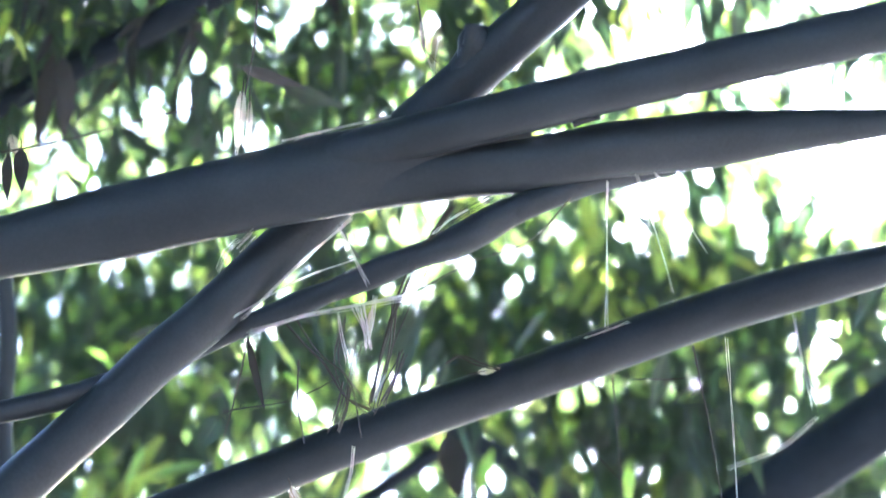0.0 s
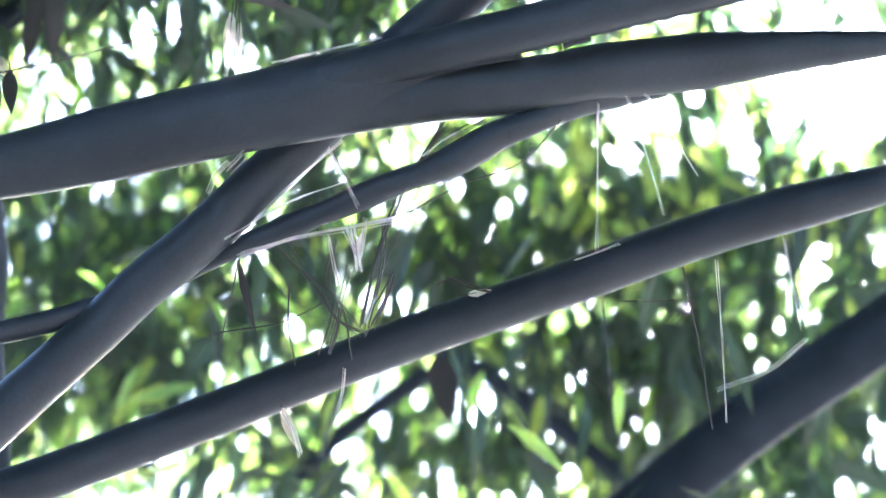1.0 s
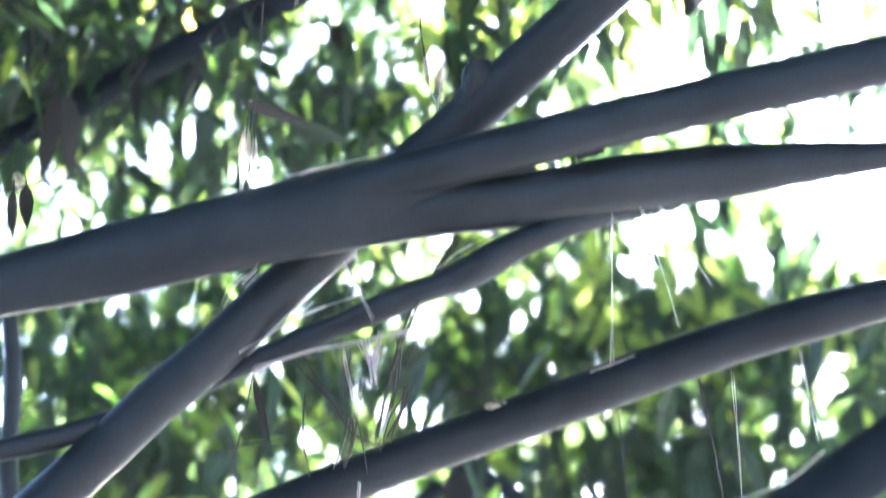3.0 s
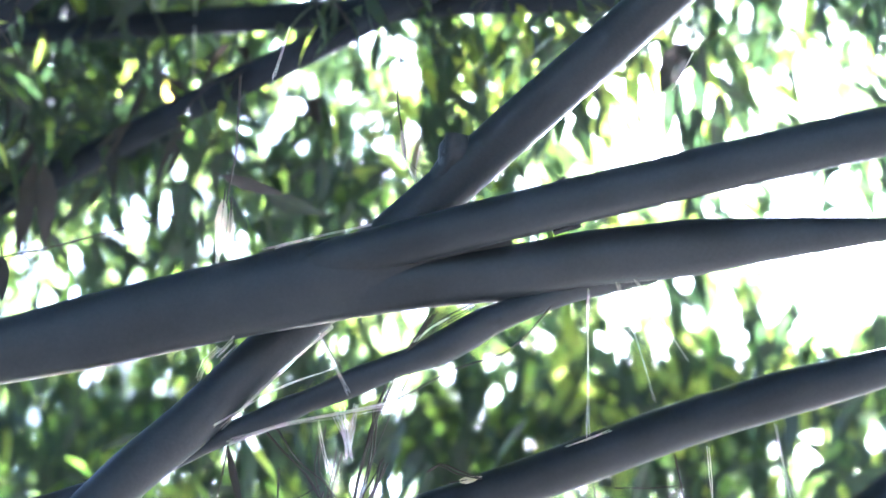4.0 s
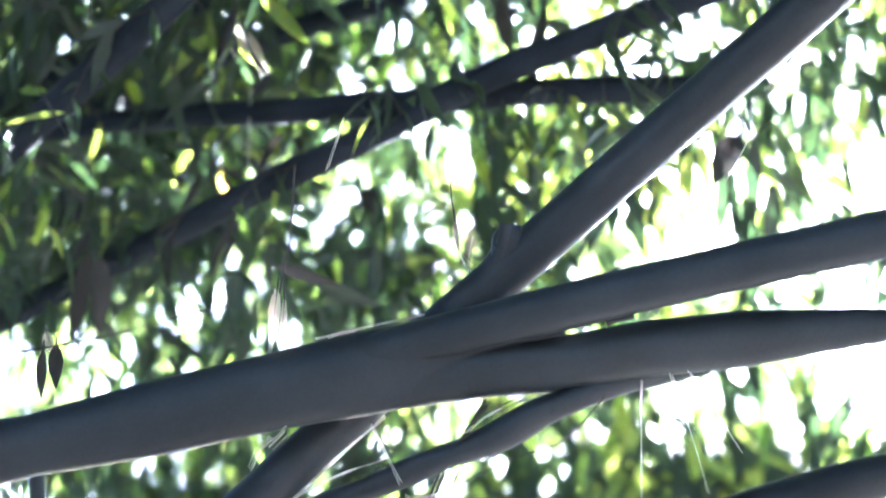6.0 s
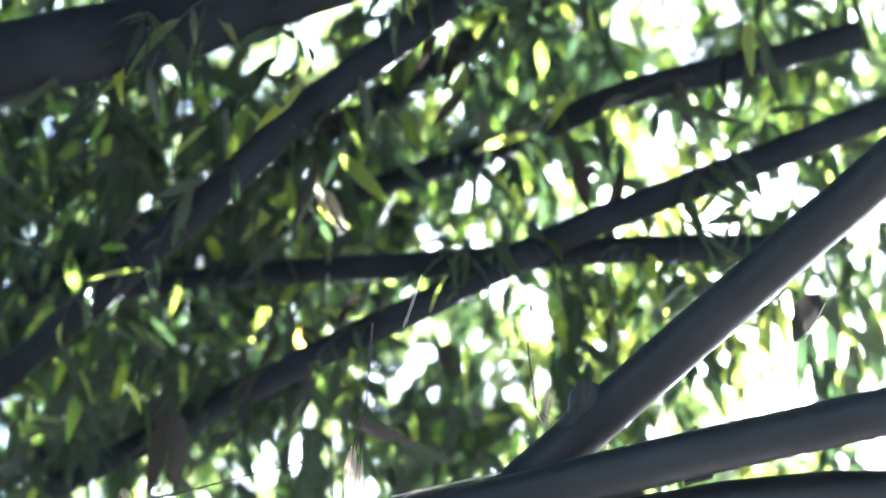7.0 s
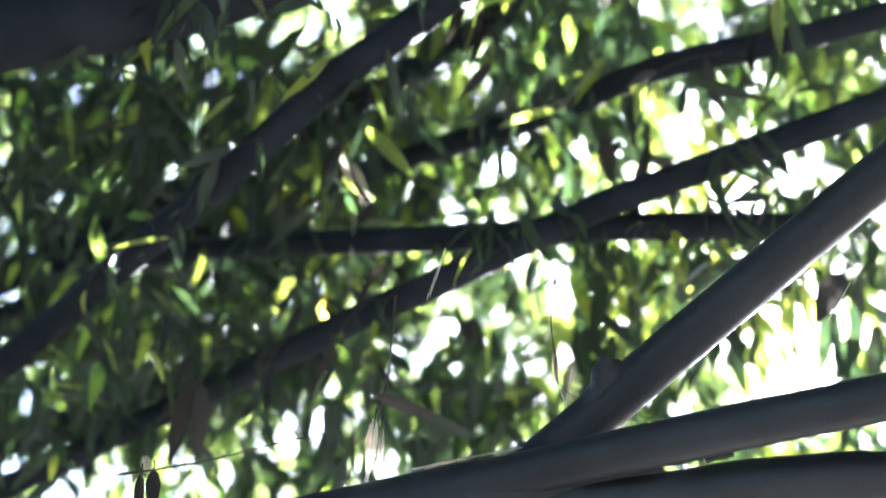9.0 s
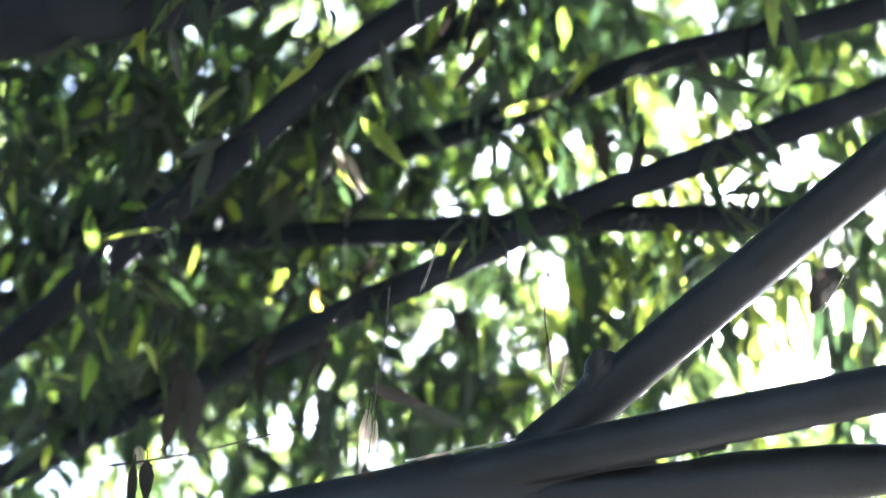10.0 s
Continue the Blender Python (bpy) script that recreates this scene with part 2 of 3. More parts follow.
forked_stem([(-3.5, 2.75, -0.05, 0.033, 0.033), (-2.95, 2.68, 0.95, 0.033, 0.033), (-2.0, 2.42, 1.95, 0.033, 0.033), (-0.798, 2.086, 2.636, 0.0320, 0.0320), (-0.536, 2.122, 2.719, 0.0373, 0.0330), (-0.402, 2.123, 2.750, 0.0451, 0.0350), (-0.265, 2.115, 2.778, 0.0466, 0.0365), (-0.155, 2.106, 2.796, 0.0499, 0.0365), (-0.059, 2.101, 2.812, 0.0519, 0.0290), (0.023, 2.097, 2.827, 0.0480, 0.0200), (0.106, 2.093, 2.842, 0.0267, 0.0060)],
            [([(-0.155, 2.095, 2.812), (-0.086, 2.082, 2.823), (0.010, 2.062, 2.837), (0.112, 2.043, 2.852), (0.213, 2.025, 2.866), (0.345, 1.995, 2.880), (0.518, 1.954, 2.895), (0.773, 1.853, 2.894)], 0.0266, 0.0305, 0.25), ([(-0.184, 2.123, 2.785), (-0.060, 2.116, 2.798), (0.009, 2.114, 2.806), (0.113, 2.115, 2.815), (0.217, 2.111, 2.830), (0.286, 2.113, 2.838), (0.356, 2.110, 2.843), (0.438, 2.103, 2.846), (0.519, 2.092, 2.846), (0.599, 2.082, 2.845)], 0.034, 0.0355, 0.27)],
            "thick dark forked stem in front of bright leaves")
culm([(-2.3, 2.6, -0.05), (-1.6, 2.5, 0.95), (-0.749, 2.283, 2.258), (-0.542, 2.271, 2.454), (-0.487, 2.266, 2.507), (-0.422, 2.258, 2.566), (-0.371, 2.245, 2.613), (-0.297, 2.227, 2.671), (-0.249, 2.216, 2.714), (-0.184, 2.198, 2.770), (-0.068, 2.150, 2.862), (0.043, 2.107, 2.946), (0.141, 2.051, 3.010), (0.292, 1.960, 3.103), (0.398, 1.887, 3.161), (0.611, 1.715, 3.278), (0.880, 1.429, 3.419)],
     0.032, 0.030, "dark bamboo culm leaning steeply across the others", first=0.24, tail=(0.45, 0.01))
culm([(-3.0, 3.2, -0.05), (-2.3, 3.05, 0.85), (-0.767, 2.613, 2.425), (-0.550, 2.647, 2.512), (-0.346, 2.651, 2.591), (-0.159, 2.638, 2.660), (0.003, 2.622, 2.714), (0.165, 2.598, 2.760), (0.366, 2.558, 2.816), (0.483, 2.525, 2.837), (0.613, 2.493, 2.856), (0.925, 2.375, 2.889)],
     0.026, 0.034, "shaded bamboo culm below the forked stems", first=0.3, tail=(0.45, 0.012))
branch([(0.281, 2.136, 2.826), (0.202, 2.134, 2.808), (0.146, 2.133, 2.788), (0.097, 2.133, 2.766), (0.054, 2.142, 2.748), (0.028, 2.149, 2.735), (-0.062, 2.164, 2.706), (-0.168, 2.200, 2.679), (-0.255, 2.242, 2.663), (-0.322, 2.274, 2.644)], 0.0195, 0.0112, "knotted side branch between two culms", knots=((0.42, 0.3), (0.6, 0.12), (0.8, 0.15)))
branch([(-0.692, 2.776, 3.033), (-0.689, 2.835, 2.914), (-0.697, 2.883, 2.801), (-0.690, 2.930, 2.688), (-0.680, 2.98, 2.4), (-0.68, 3.06, 1.5), (-0.66, 3.1, -0.05)], 0.013, 0.034, "dark upright stem behind a leaning culm", knots=((0.5, 0.1),))
branch([(-0.357, 2.279, 2.636), (-0.412, 2.262, 2.602), (-0.455, 2.250, 2.582), (-0.527, 2.239, 2.559), (-0.674, 2.215, 2.519)], 0.016, 0.012, "short side branch forking off a leaning culm", knots=((0.25, 0.1),))
branch([(0.010, 2.108, 2.933), (0.025, 2.094, 2.949), (0.035, 2.081, 2.963), (0.041, 2.070, 2.973), (0.042, 2.065, 2.984)], 0.016, 0.0105, "broken stub on a leaning culm", name="branch_stub", rough=0.7, step=0.006, knots=((0.75, 0.25), (0.95, 0.3)))
branch([(0.155, 2.070, 2.843), (0.167, 2.068, 2.847), (0.179, 2.067, 2.849), (0.189, 2.066, 2.850)], 0.006, 0.005, "small bud scale wedged in a fork", name="bud_scale", rough=0.5, step=0.006)
branch([(0.153, 2.028, 2.880), (0.163, 2.024, 2.884), (0.171, 2.020, 2.889)], 0.006, 0.003, "small broken bud on the upper arm", name="bud_scale", rough=0.5, step=0.005)

# ---- culms further back ----
BACK = [
    ([(0.038, 2.169, 3.952), (-0.221, 2.301, 3.813), (-0.365, 2.358, 3.732), (-0.517, 2.431, 3.616), (-0.651, 2.554, 3.586), (-0.878, 2.772, 3.549), (-1.207, 2.998, 3.401)], 0.026, 0.03),
    ([(0.777, 2.303, 3.757), (0.502, 2.417, 3.714), (0.266, 2.494, 3.666), (0.040, 2.554, 3.609), (-0.189, 2.615, 3.520), (-0.383, 2.732, 3.500), (-0.660, 2.974, 3.519), (-1.046, 3.160, 3.433), (-1.485, 3.312, 3.280)], 0.024, 0.024),
    ([(0.379, 2.597, 3.601), (0.087, 2.613, 3.613), (-0.192, 2.620, 3.597), (-0.351, 2.693, 3.646), (-0.638, 2.950, 3.825), (-0.898, 3.123, 3.933), (-1.603, 3.325, 3.994)], 0.0225, 0.02),
    ([(0.522, 2.432, 3.918), (0.397, 2.468, 3.905), (0.137, 2.520, 3.878), (-0.026, 2.680, 3.928), (-0.381, 2.926, 3.994), (-0.809, 3.206, 4.024), (-1.494, 3.460, 3.871)], 0.0225, 0.021),
    ([(-0.161, 2.189, 3.928), (-0.377, 2.224, 3.870), (-0.608, 2.251, 3.792), (-0.864, 2.240, 3.716), (-1.107, 2.226, 3.615)], 0.06, 0.06),
    ([(-0.577, 3.771, 4.170), (-0.743, 3.788, 4.102), (-0.893, 3.794, 4.042), (-1.231, 3.776, 3.921)], 0.04, 0.04),
    ([(1.076, 3.076, 3.129), (0.764, 3.252, 2.943), (0.528, 3.349, 2.811), (0.191, 3.468, 2.548)], 0.055, 0.06),
    ([(-0.099, 4.053, 3.309), (0.060, 4.081, 3.243), (0.267, 4.129, 3.097), (0.446, 4.162, 2.955)], 0.022, 0.02),
    ([(-0.027, 4.088, 3.228), (-0.178, 4.119, 3.137), (-0.328, 4.155, 3.010)], 0.02, 0.018),
    ([(-0.008, 2.980, 4.560), (-0.184, 3.049, 4.482), (-0.362, 3.112, 4.397), (-0.597, 3.176, 4.283), (-0.829, 3.220, 4.166), (-1.478, 3.281, 3.766)], 0.03, 0.03),
]


def rooted(pts):
    """The same line, carried on beyond its low end and down into the ground."""
    last = Vector(pts[-1])
    way = (last - Vector(pts[-2])).normalized()
    way.z = min(way.z, -0.15)
    mid = last + way * 0.9 + Vector((0, 0, -0.3))
    low = Vector((mid.x + way.x * 0.6, mid.y, mid.z * 0.45))
    return [*pts, mid, low, Vector((low.x + way.x * 0.2, low.y, -0.05))]


for k, (pts, a, b) in enumerate(BACK):
    culm(pts if k in (7, 8) else rooted(pts), a, b, "dim bamboo culm among dense leaves", mat=MAT_FAR_CULM, sides=12, step=0.06, rough=0.03, group="distant culms", name="bamboo_culm")

# ---- foliage ----
# openings in the canopy: a point on the line of sight and a radius there
GAPS = [
    ((0.188, 5.307, 4.392), 24), ((0.309, 5.329, 4.339), 17), ((0.324, 5.359, 4.278), 17), ((0.401, 5.341, 4.305), 12), ((0.540, 5.298, 4.364), 22), ((0.704, 5.239, 4.438), 29), ((0.659, 5.283, 4.367), 13),
    ((0.700, 5.316, 4.292), 16), ((0.805, 5.263, 4.367), 19), ((0.422, 5.280, 4.418), 9), ((0.948, 5.289, 4.271), 12), ((1.099, 5.338, 4.109), 26), ((1.136, 5.356, 4.054), 22), ((1.185, 5.103, 4.525), 130), ((-0.069, 4.866, 5.109), 32), ((0.665, 4.972, 4.892), 115), ((0.898, 4.847, 5.021), 55),
    ((1.171, 4.831, 4.960), 70), ((0.446, 5.022, 4.852), 32), ((-0.787, 5.056, 4.734), 26), ((-0.463, 4.970, 4.929), 26), ((-1.039, 4.864, 4.957), 24),
    ((0.375, 4.561, 5.481), 55), ((0.409, 4.676, 5.337), 62), ((-0.061, 4.841, 5.144), 29), ((0.705, 4.608, 5.378), 27), ((0.722, 4.916, 4.963), 110),
    ((-0.767, 5.053, 4.743), 29), ((-0.882, 5.083, 4.663), 22), ((-0.535, 4.828, 5.122), 20), ((-0.450, 4.950, 4.960), 20), ((-0.682, 4.313, 5.715), 29), ((-0.572, 4.054, 4.481), 11),
]
GAPS = [((Vector(p) - EYE).normalized(), r / 3536) for p, r in GAPS]
AIMS = [(Vector(p), share) for p, share in (((0.147, 2.142, 2.781), 0.5), ((0.167, 2.035, 2.954), 0.85), ((0.257, 1.975, 3.027), 0.85), ((0.359, 1.876, 3.135), 0.85), ((-0.11, 2.155, 2.65), 0.5), ((0.19, 2.13, 2.7), 0.5), ((-0.2, 2.05, 2.84), 0.8), ((-0.36, 2.44, 3.54), 0.6), ((0.11, 2.55, 3.85), 0.5), ((-0.516, 3.414, 4.005), 0.85))]


# thick masses of leaves: a point on the line of sight and a radius there
MASSES = [
    ((-0.311, 5.326, 4.346), 35), ((-0.379, 5.649, 3.586), 55), ((-0.075, 5.640, 3.647), 60), ((0.194, 5.656, 3.592), 80), ((-0.564, 5.645, 3.554), 60), ((-0.280, 4.996, 4.910), 70), ((-0.618, 4.957, 4.923), 45), ((-1.344, 4.887, 4.812), 85), ((-1.568, 4.766, 4.890), 90), ((-0.985, 4.936, 4.866), 50), ((-1.551, 4.395, 5.379), 130), ((-1.263, 4.426, 5.449), 90), ((-0.217, 5.466, 4.066), 45), ((0.284, 4.886, 5.071), 70), ((0.950, 4.781, 5.099), 60), ((0.750, 4.936, 4.928), 50), ((0.465, 5.366, 4.244), 40), ((0.600, 5.338, 4.273), 50), ((0.751, 5.298, 4.315), 45), ((0.881, 5.313, 4.244), 75), ((0.368, 5.294, 4.400), 60), ((0.467, 5.312, 4.349), 40), ((1.189, 5.276, 4.198), 90), ((0.128, 5.355, 4.304), 50),
    ((0.642, 5.530, 3.837), 180), ((1.129, 5.485, 3.753), 200), ((-1.427, 4.659, 5.101), 130), ((-1.135, 4.730, 5.112), 130), ((-1.016, 4.362, 5.592), 85), ((-0.886, 4.490, 5.480), 80), ((-0.517, 4.567, 5.456), 90), ((-0.291, 5.374, 4.252), 95), ((-0.040, 5.434, 4.143), 80), ((0.067, 5.330, 4.353), 50),
    ((-0.753, 4.623, 5.350), 130), ((-0.902, 4.798, 5.088), 200), ((-0.299, 5.046, 4.832), 110), ((0.144, 5.470, 4.061), 110), ((0.351, 5.407, 4.176), 90),
    ((0.192, 4.864, 5.108), 60), ((-0.911, 5.370, 4.116), 140), ((-0.914, 5.465, 3.902), 150), ((-0.531, 5.444, 4.066), 90), ((0.985, 5.291, 4.253), 100),  ((-0.011, 4.396, 5.684), 130),
    ((-0.818, 4.058, 3.547), 90), ((-0.718, 4.100, 3.466), 70), ((-0.938, 4.168, 3.335), 70), ((-0.625, 4.013, 3.633), 60),
    ((0.243, 4.212, 3.255), 80), ((0.079, 4.187, 3.303), 60),
    ((-0.343, 3.403, 4.573), 120), ((-0.538, 3.514, 4.406), 90),
    ((-0.471, 3.429, 4.531), 110), ((-0.281, 3.456, 4.500), 90), ((-0.398, 3.540, 4.375), 60), ((0.401, 4.268, 3.097), 110), ((0.719, 4.271, 3.090), 140), ((0.915, 4.175, 3.293), 80),
    ((0.640, 3.378, 4.670), 90), ((0.450, 3.338, 4.706), 70), ((0.158, 3.339, 4.678), 50), ((0.715, 3.473, 4.549), 60), ((-0.932, 4.051, 3.560), 70), ((-0.299, 4.117, 3.435), 60), ((0.684, 4.059, 3.551), 90), ((0.902, 4.020, 3.626), 70),
]
MASSES = [((Vector(p) - EYE).normalized(), r / 3536) for p, r in MASSES]
WEIGHTS = [r * r for _, r in MASSES]

# how open the canopy is, over azimuth and elevation from where one stands: 0 closed, 1 clear sky
AZ0, EL0, CELL = -0.62, 0.22, 0.0014
SIDE_CELLS, UP_CELLS = int(1.24 / CELL), int(0.72 / CELL)
el_grid, az_grid = np.meshgrid(EL0 + CELL * np.arange(UP_CELLS), AZ0 + CELL * np.arange(SIDE_CELLS), indexing="ij")
WAYS = np.stack([np.sin(az_grid) * np.cos(el_grid), np.cos(az_grid) * np.cos(el_grid), np.sin(el_grid)], -1).reshape(-1, 3)


def field(spots):
    out = np.zeros(len(WAYS))
    for g, r in spots:
        out = np.maximum(out, np.exp(-(np.linalg.norm(WAYS - np.array(g), axis=1) / r) ** 4))
    return out


speckle = np.array([noise.noise(d * 290) + 0.4 * noise.noise(d * 540 + SUN * 9) + 0.12 * noise.noise(d * 30) for d in map(Vector, WAYS)])
HOLES = np.clip((speckle - np.quantile(speckle, 0.885) - 0.11 * field(MASSES)) / 0.04, 0, 0.97).reshape(UP_CELLS, SIDE_CELLS)
OPENINGS = 0.9 * field(GAPS).reshape(UP_CELLS, SIDE_CELLS)


def open_sky(points, pinholes=True):
    """For rows of places along a blade, how far it lies inside an opening or a pinhole between the leaves, or in the lane down which the sun reaches the near culms: 0 none, 1 in its middle."""
    p = np.array(points)
    d = p - np.array(EYE)
    d /= np.linalg.norm(d, axis=2)[:, :, None]
    up = np.clip(((np.arcsin(d[:, :, 2]) - EL0) / CELL).astype(int), 0, UP_CELLS - 1)
    side = np.clip(((np.arctan2(d[:, :, 0], d[:, :, 1]) - AZ0) / CELL).astype(int), 0, SIDE_CELLS - 1)
    out = OPENINGS[up, side].mean(1) * (1 if pinholes else 0.8)
    if pinholes:
        out = np.maximum(out, HOLES[up, side].max(1))
    for a, share in AIMS:
        q = p.mean(1) - np.array(a)
        q = q - np.outer(q @ np.array(SUN), np.array(SUN))
        out = np.maximum(out, share * np.exp(-(np.linalg.norm(q, axis=1) / 0.12) ** 4))
    return out


def ahead(rnd, near, far):
    """A place in the canopy before the camera."""
    el = rnd.uniform(0.2, 0.95)
    az = rnd.uniform(-0.37, 0.33) / math.cos(el)
    return EYE + Vector((math.sin(az) * math.cos(el), math.cos(az) * math.cos(el), math.sin(el))) * rnd.uniform(near, far)


def in_mass(rnd, near, far):
    way, r = rnd.choices(MASSES, WEIGHTS)[0]
    return EYE + (way + Vector([rnd.gauss(0, 0.55 * r) for _ in range(3)])).normalized() * rnd.uniform(near, far)


def high(rnd, near, far):
    """A place in the upper canopy before the camera."""
    while True:
        p = ahead(rnd, near, far)
        if p.z - 1.6 > 0.5 * (p - EYE).length and p.x < 0.35 * p.y:
            return p


def overhead(rnd, near, far):
    """A place among unseen leaves above and behind the camera, added against skylight."""
    while True:
        p = Vector((rnd.uniform(-9, 9), rnd.uniform(-9, 5.5), rnd.uniform(near, far)))
        if p.y < 0.72 * (p.z - 1.6):
            return p


def around(rnd, near, far):
    """A place among added, unseen leaves beside, behind and low before the camera."""
    while True:
        az, reach = rnd.uniform(-math.pi, math.pi), rnd.uniform(near, far)
        p = Vector((math.sin(az) * reach, math.cos(az) * reach, rnd.uniform(0.0, 9.0)))
        if abs(az) > 0.6 or p.z < 1.6 + 0.08 * reach:
            return p


def leaf_cloud(name, count, near, far, size, seed, label, keep=0.97, bare=-0.3, where=ahead, mat=MAT_LEAF):
    """Innumerable hanging blades in one mesh, in clumps with gaps between."""
    rnd = random.Random(seed)
    shapes = []
    for _ in range(10):
        v, fs = leaf_points(1.0, rnd.uniform(0.15, 0.25), rnd.uniform(0.05, 0.35), rnd.uniform(0.1, 0.5), rnd.uniform(-0.6, 0.6), SMALL_LEAF)
        shapes.append((np.array(v), np.array([f if len(f) == 4 else (*f, f[-1]) for f in fs])))
    verts = []
    while len(verts) < count * (1 if where in (overhead, around) else 2.8):
        spot = where(rnd, near, far)
        if noise.noise(spot * 1.9) + 0.5 * noise.noise(spot * 4.3) < bare:
            continue
        turn = rnd.uniform(0, 2 * math.pi)
        for _ in range(rnd.randint(3, 6)):
            v = shapes[rnd.randrange(10)][0]
            m = Euler((rnd.uniform(-0.9, 0.9), rnd.gauss(0.85, 0.5), turn + rnd.uniform(-0.9, 0.9))).to_matrix()
            at = np.array(spot) + np.array([rnd.gauss(0, 0.05) for _ in range(3)])
            verts.append(v * size * rnd.uniform(0.6, 1.25) @ np.array(m).T + at)
    verts = np.array(verts)
    if where not in (overhead, around):
        rib = verts[:, (1, 4, 7, 9)]
        opened = open_sky(np.concatenate([rib, (rib[:, :-1] + rib[:, 1:]) / 2], 1), mat is MAT_LEAF)
        luck = np.random.default_rng(seed).random(len(verts))
        verts = verts[luck > keep * opened]
    verts = verts[:count]
    blade = shapes[0][1]
    f = np.concatenate([blade + k * verts.shape[1] for k in range(len(verts))])
    v = verts.reshape(-1, 3)
    me = bpy.data.meshes.new(name)
    me.from_pydata(v.tolist(), [], [tuple(q) if q[2] != q[3] else tuple(q[:3]) for q in f.tolist()])
    me.materials.append(mat)
    return tagged(new(name, me), label, "foliage", kind="stuff")


leaf_cloud("bamboo_foliage", 27000, 10.0, 13.0, 0.28, 18, "outer canopy bamboo leaves with sunlight put into their colour", bare=-0.4, mat=MAT_SUN_TINT)
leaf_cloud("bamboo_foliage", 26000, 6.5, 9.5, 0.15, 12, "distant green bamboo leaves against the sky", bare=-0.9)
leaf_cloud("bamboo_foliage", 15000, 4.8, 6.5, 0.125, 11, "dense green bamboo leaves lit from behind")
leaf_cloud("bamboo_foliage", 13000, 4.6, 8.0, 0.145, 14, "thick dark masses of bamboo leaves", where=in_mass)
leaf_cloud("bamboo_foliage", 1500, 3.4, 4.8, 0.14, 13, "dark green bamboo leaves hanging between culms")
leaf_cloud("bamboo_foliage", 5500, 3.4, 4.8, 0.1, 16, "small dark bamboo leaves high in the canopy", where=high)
leaf_cloud("bamboo_foliage", 60000, 6.0, 9.0, 0.6, 15, "unseen roof of bamboo leaves, added overhead to block skylight", where=overhead, bare=-0.8)
leaf_cloud("bamboo_foliage", 44000, 8.5, 12.0, 0.7, 17, "unseen ring of bamboo leaves, added all round to cut frontal light", where=around, bare=-0.8)


# ---- leafy sprays, blade by blade ----
def spray(seed, mat, label, blades):
    """A drooping twig with bamboo blades along it; its foot is at the origin and it reaches along +X."""
    rnd = random.Random(seed)
    top = thing("bamboo_spray", (0, 0, 0), label, "foliage", "leafy sprays")
    reach = rnd.uniform(0.22, 0.34)
    line = spline([(0, 0, 0), (reach * 0.35, 0.01, 0.03), (reach * 0.7, rnd.uniform(-0.03, 0.03), 0.02), (reach, rnd.uniform(-0.05, 0.05), -0.05)], 0.03)
    bm = bmesh.new()
    sweep(bm, line, taper(line, 0.0022, 0.0008), 5)
    part("twig", bm, MAT_TWIG, top)
    for k in range(blades):
        s = (k + 0.6) / blades
        p = line[min(len(line) - 1, int(s * len(line)))]
        leaf = new("leaf", LEAVES[mat.name][rnd.randrange(6)])
        leaf.parent = top
        side = 1 if k % 2 else -1
        leaf.matrix_local = Matrix.LocRotScale(p, Euler((rnd.uniform(-0.7, 0.7), rnd.uniform(0.3, 1.25), side * rnd.uniform(0.2, 1.3))), Vector.Fill(3, rnd.uniform(0.7, 1.15)))
    return top


shape_rnd = random.Random(5)
LEAVES = {}
for mat in (MAT_LEAF_ONE, MAT_DRY, MAT_SUN_TINT_ONE):
    LEAVES[mat.name] = [leaf_mesh("leaf", mat, shape_rnd.uniform(0.1, 0.16), shape_rnd.uniform(0.022, 0.034), shape_rnd.uniform(0.05, 0.3),
                                  shape_rnd.uniform(0.1, 0.4), shape_rnd.uniform(-0.5, 0.5)) for _ in range(6)]
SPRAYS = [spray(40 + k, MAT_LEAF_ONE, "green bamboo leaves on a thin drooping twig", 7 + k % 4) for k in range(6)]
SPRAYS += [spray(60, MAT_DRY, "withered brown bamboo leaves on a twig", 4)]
SPRAYS += [spray(70 + k, MAT_SUN_TINT_ONE, "bamboo leaves on a thin twig, coloured yellow-green as if sunlit", 6 + k) for k in range(3)]
rnd = random.Random(77)
placed = 0
for ob in SPRAYS:
    ob.location = (rnd.uniform(-1.2, 1.2), rnd.uniform(3.4, 4.2), rnd.uniform(4.2, 5.0))
while placed < 170:
    p = ahead(rnd, 3.3, 4.4)
    if p.z < 1.6 + 0.58 * (p - EYE).length:
        if rnd.random() < 0.6:
            continue
        p = EYE + (p - EYE) * 1.2
    if rnd.random() < 0.97 * open_sky([[p, p + Vector((0.08, 0, -0.05)), p - Vector((0.08, 0, 0.05))]])[0]:
        continue
    src = SPRAYS[6] if rnd.random() < 0.08 else SPRAYS[rnd.randrange(6)]
    copy_thing(src, Matrix.LocRotScale(p, Euler((rnd.uniform(-0.4, 0.4), rnd.uniform(-0.2, 0.7), rnd.uniform(0, 6.28))), None))
    placed += 1

# leafy side shoots on the dim culms
for line, count in ((0, 13), (1, 15), (2, 8), (3, 10), (4, 7), (9, 6)):
    pts = spline(BACK[line][0], 0.05)
    for k in range(count):
        p = pts[rnd.randrange(len(pts))]
        copy_thing(SPRAYS[6] if k % 5 == 4 else SPRAYS[rnd.randrange(6)], Matrix.LocRotScale(p + Vector((rnd.gauss(0, 0.02), rnd.uniform(-0.04, 0.03), rnd.uniform(-0.02, 0.02))),
                   Euler((rnd.uniform(-0.4, 0.4), rnd.uniform(0.2, 1.2), rnd.uniform(0, 6.28))), Vector.Fill(3, rnd.uniform(0.6, 0.9))))


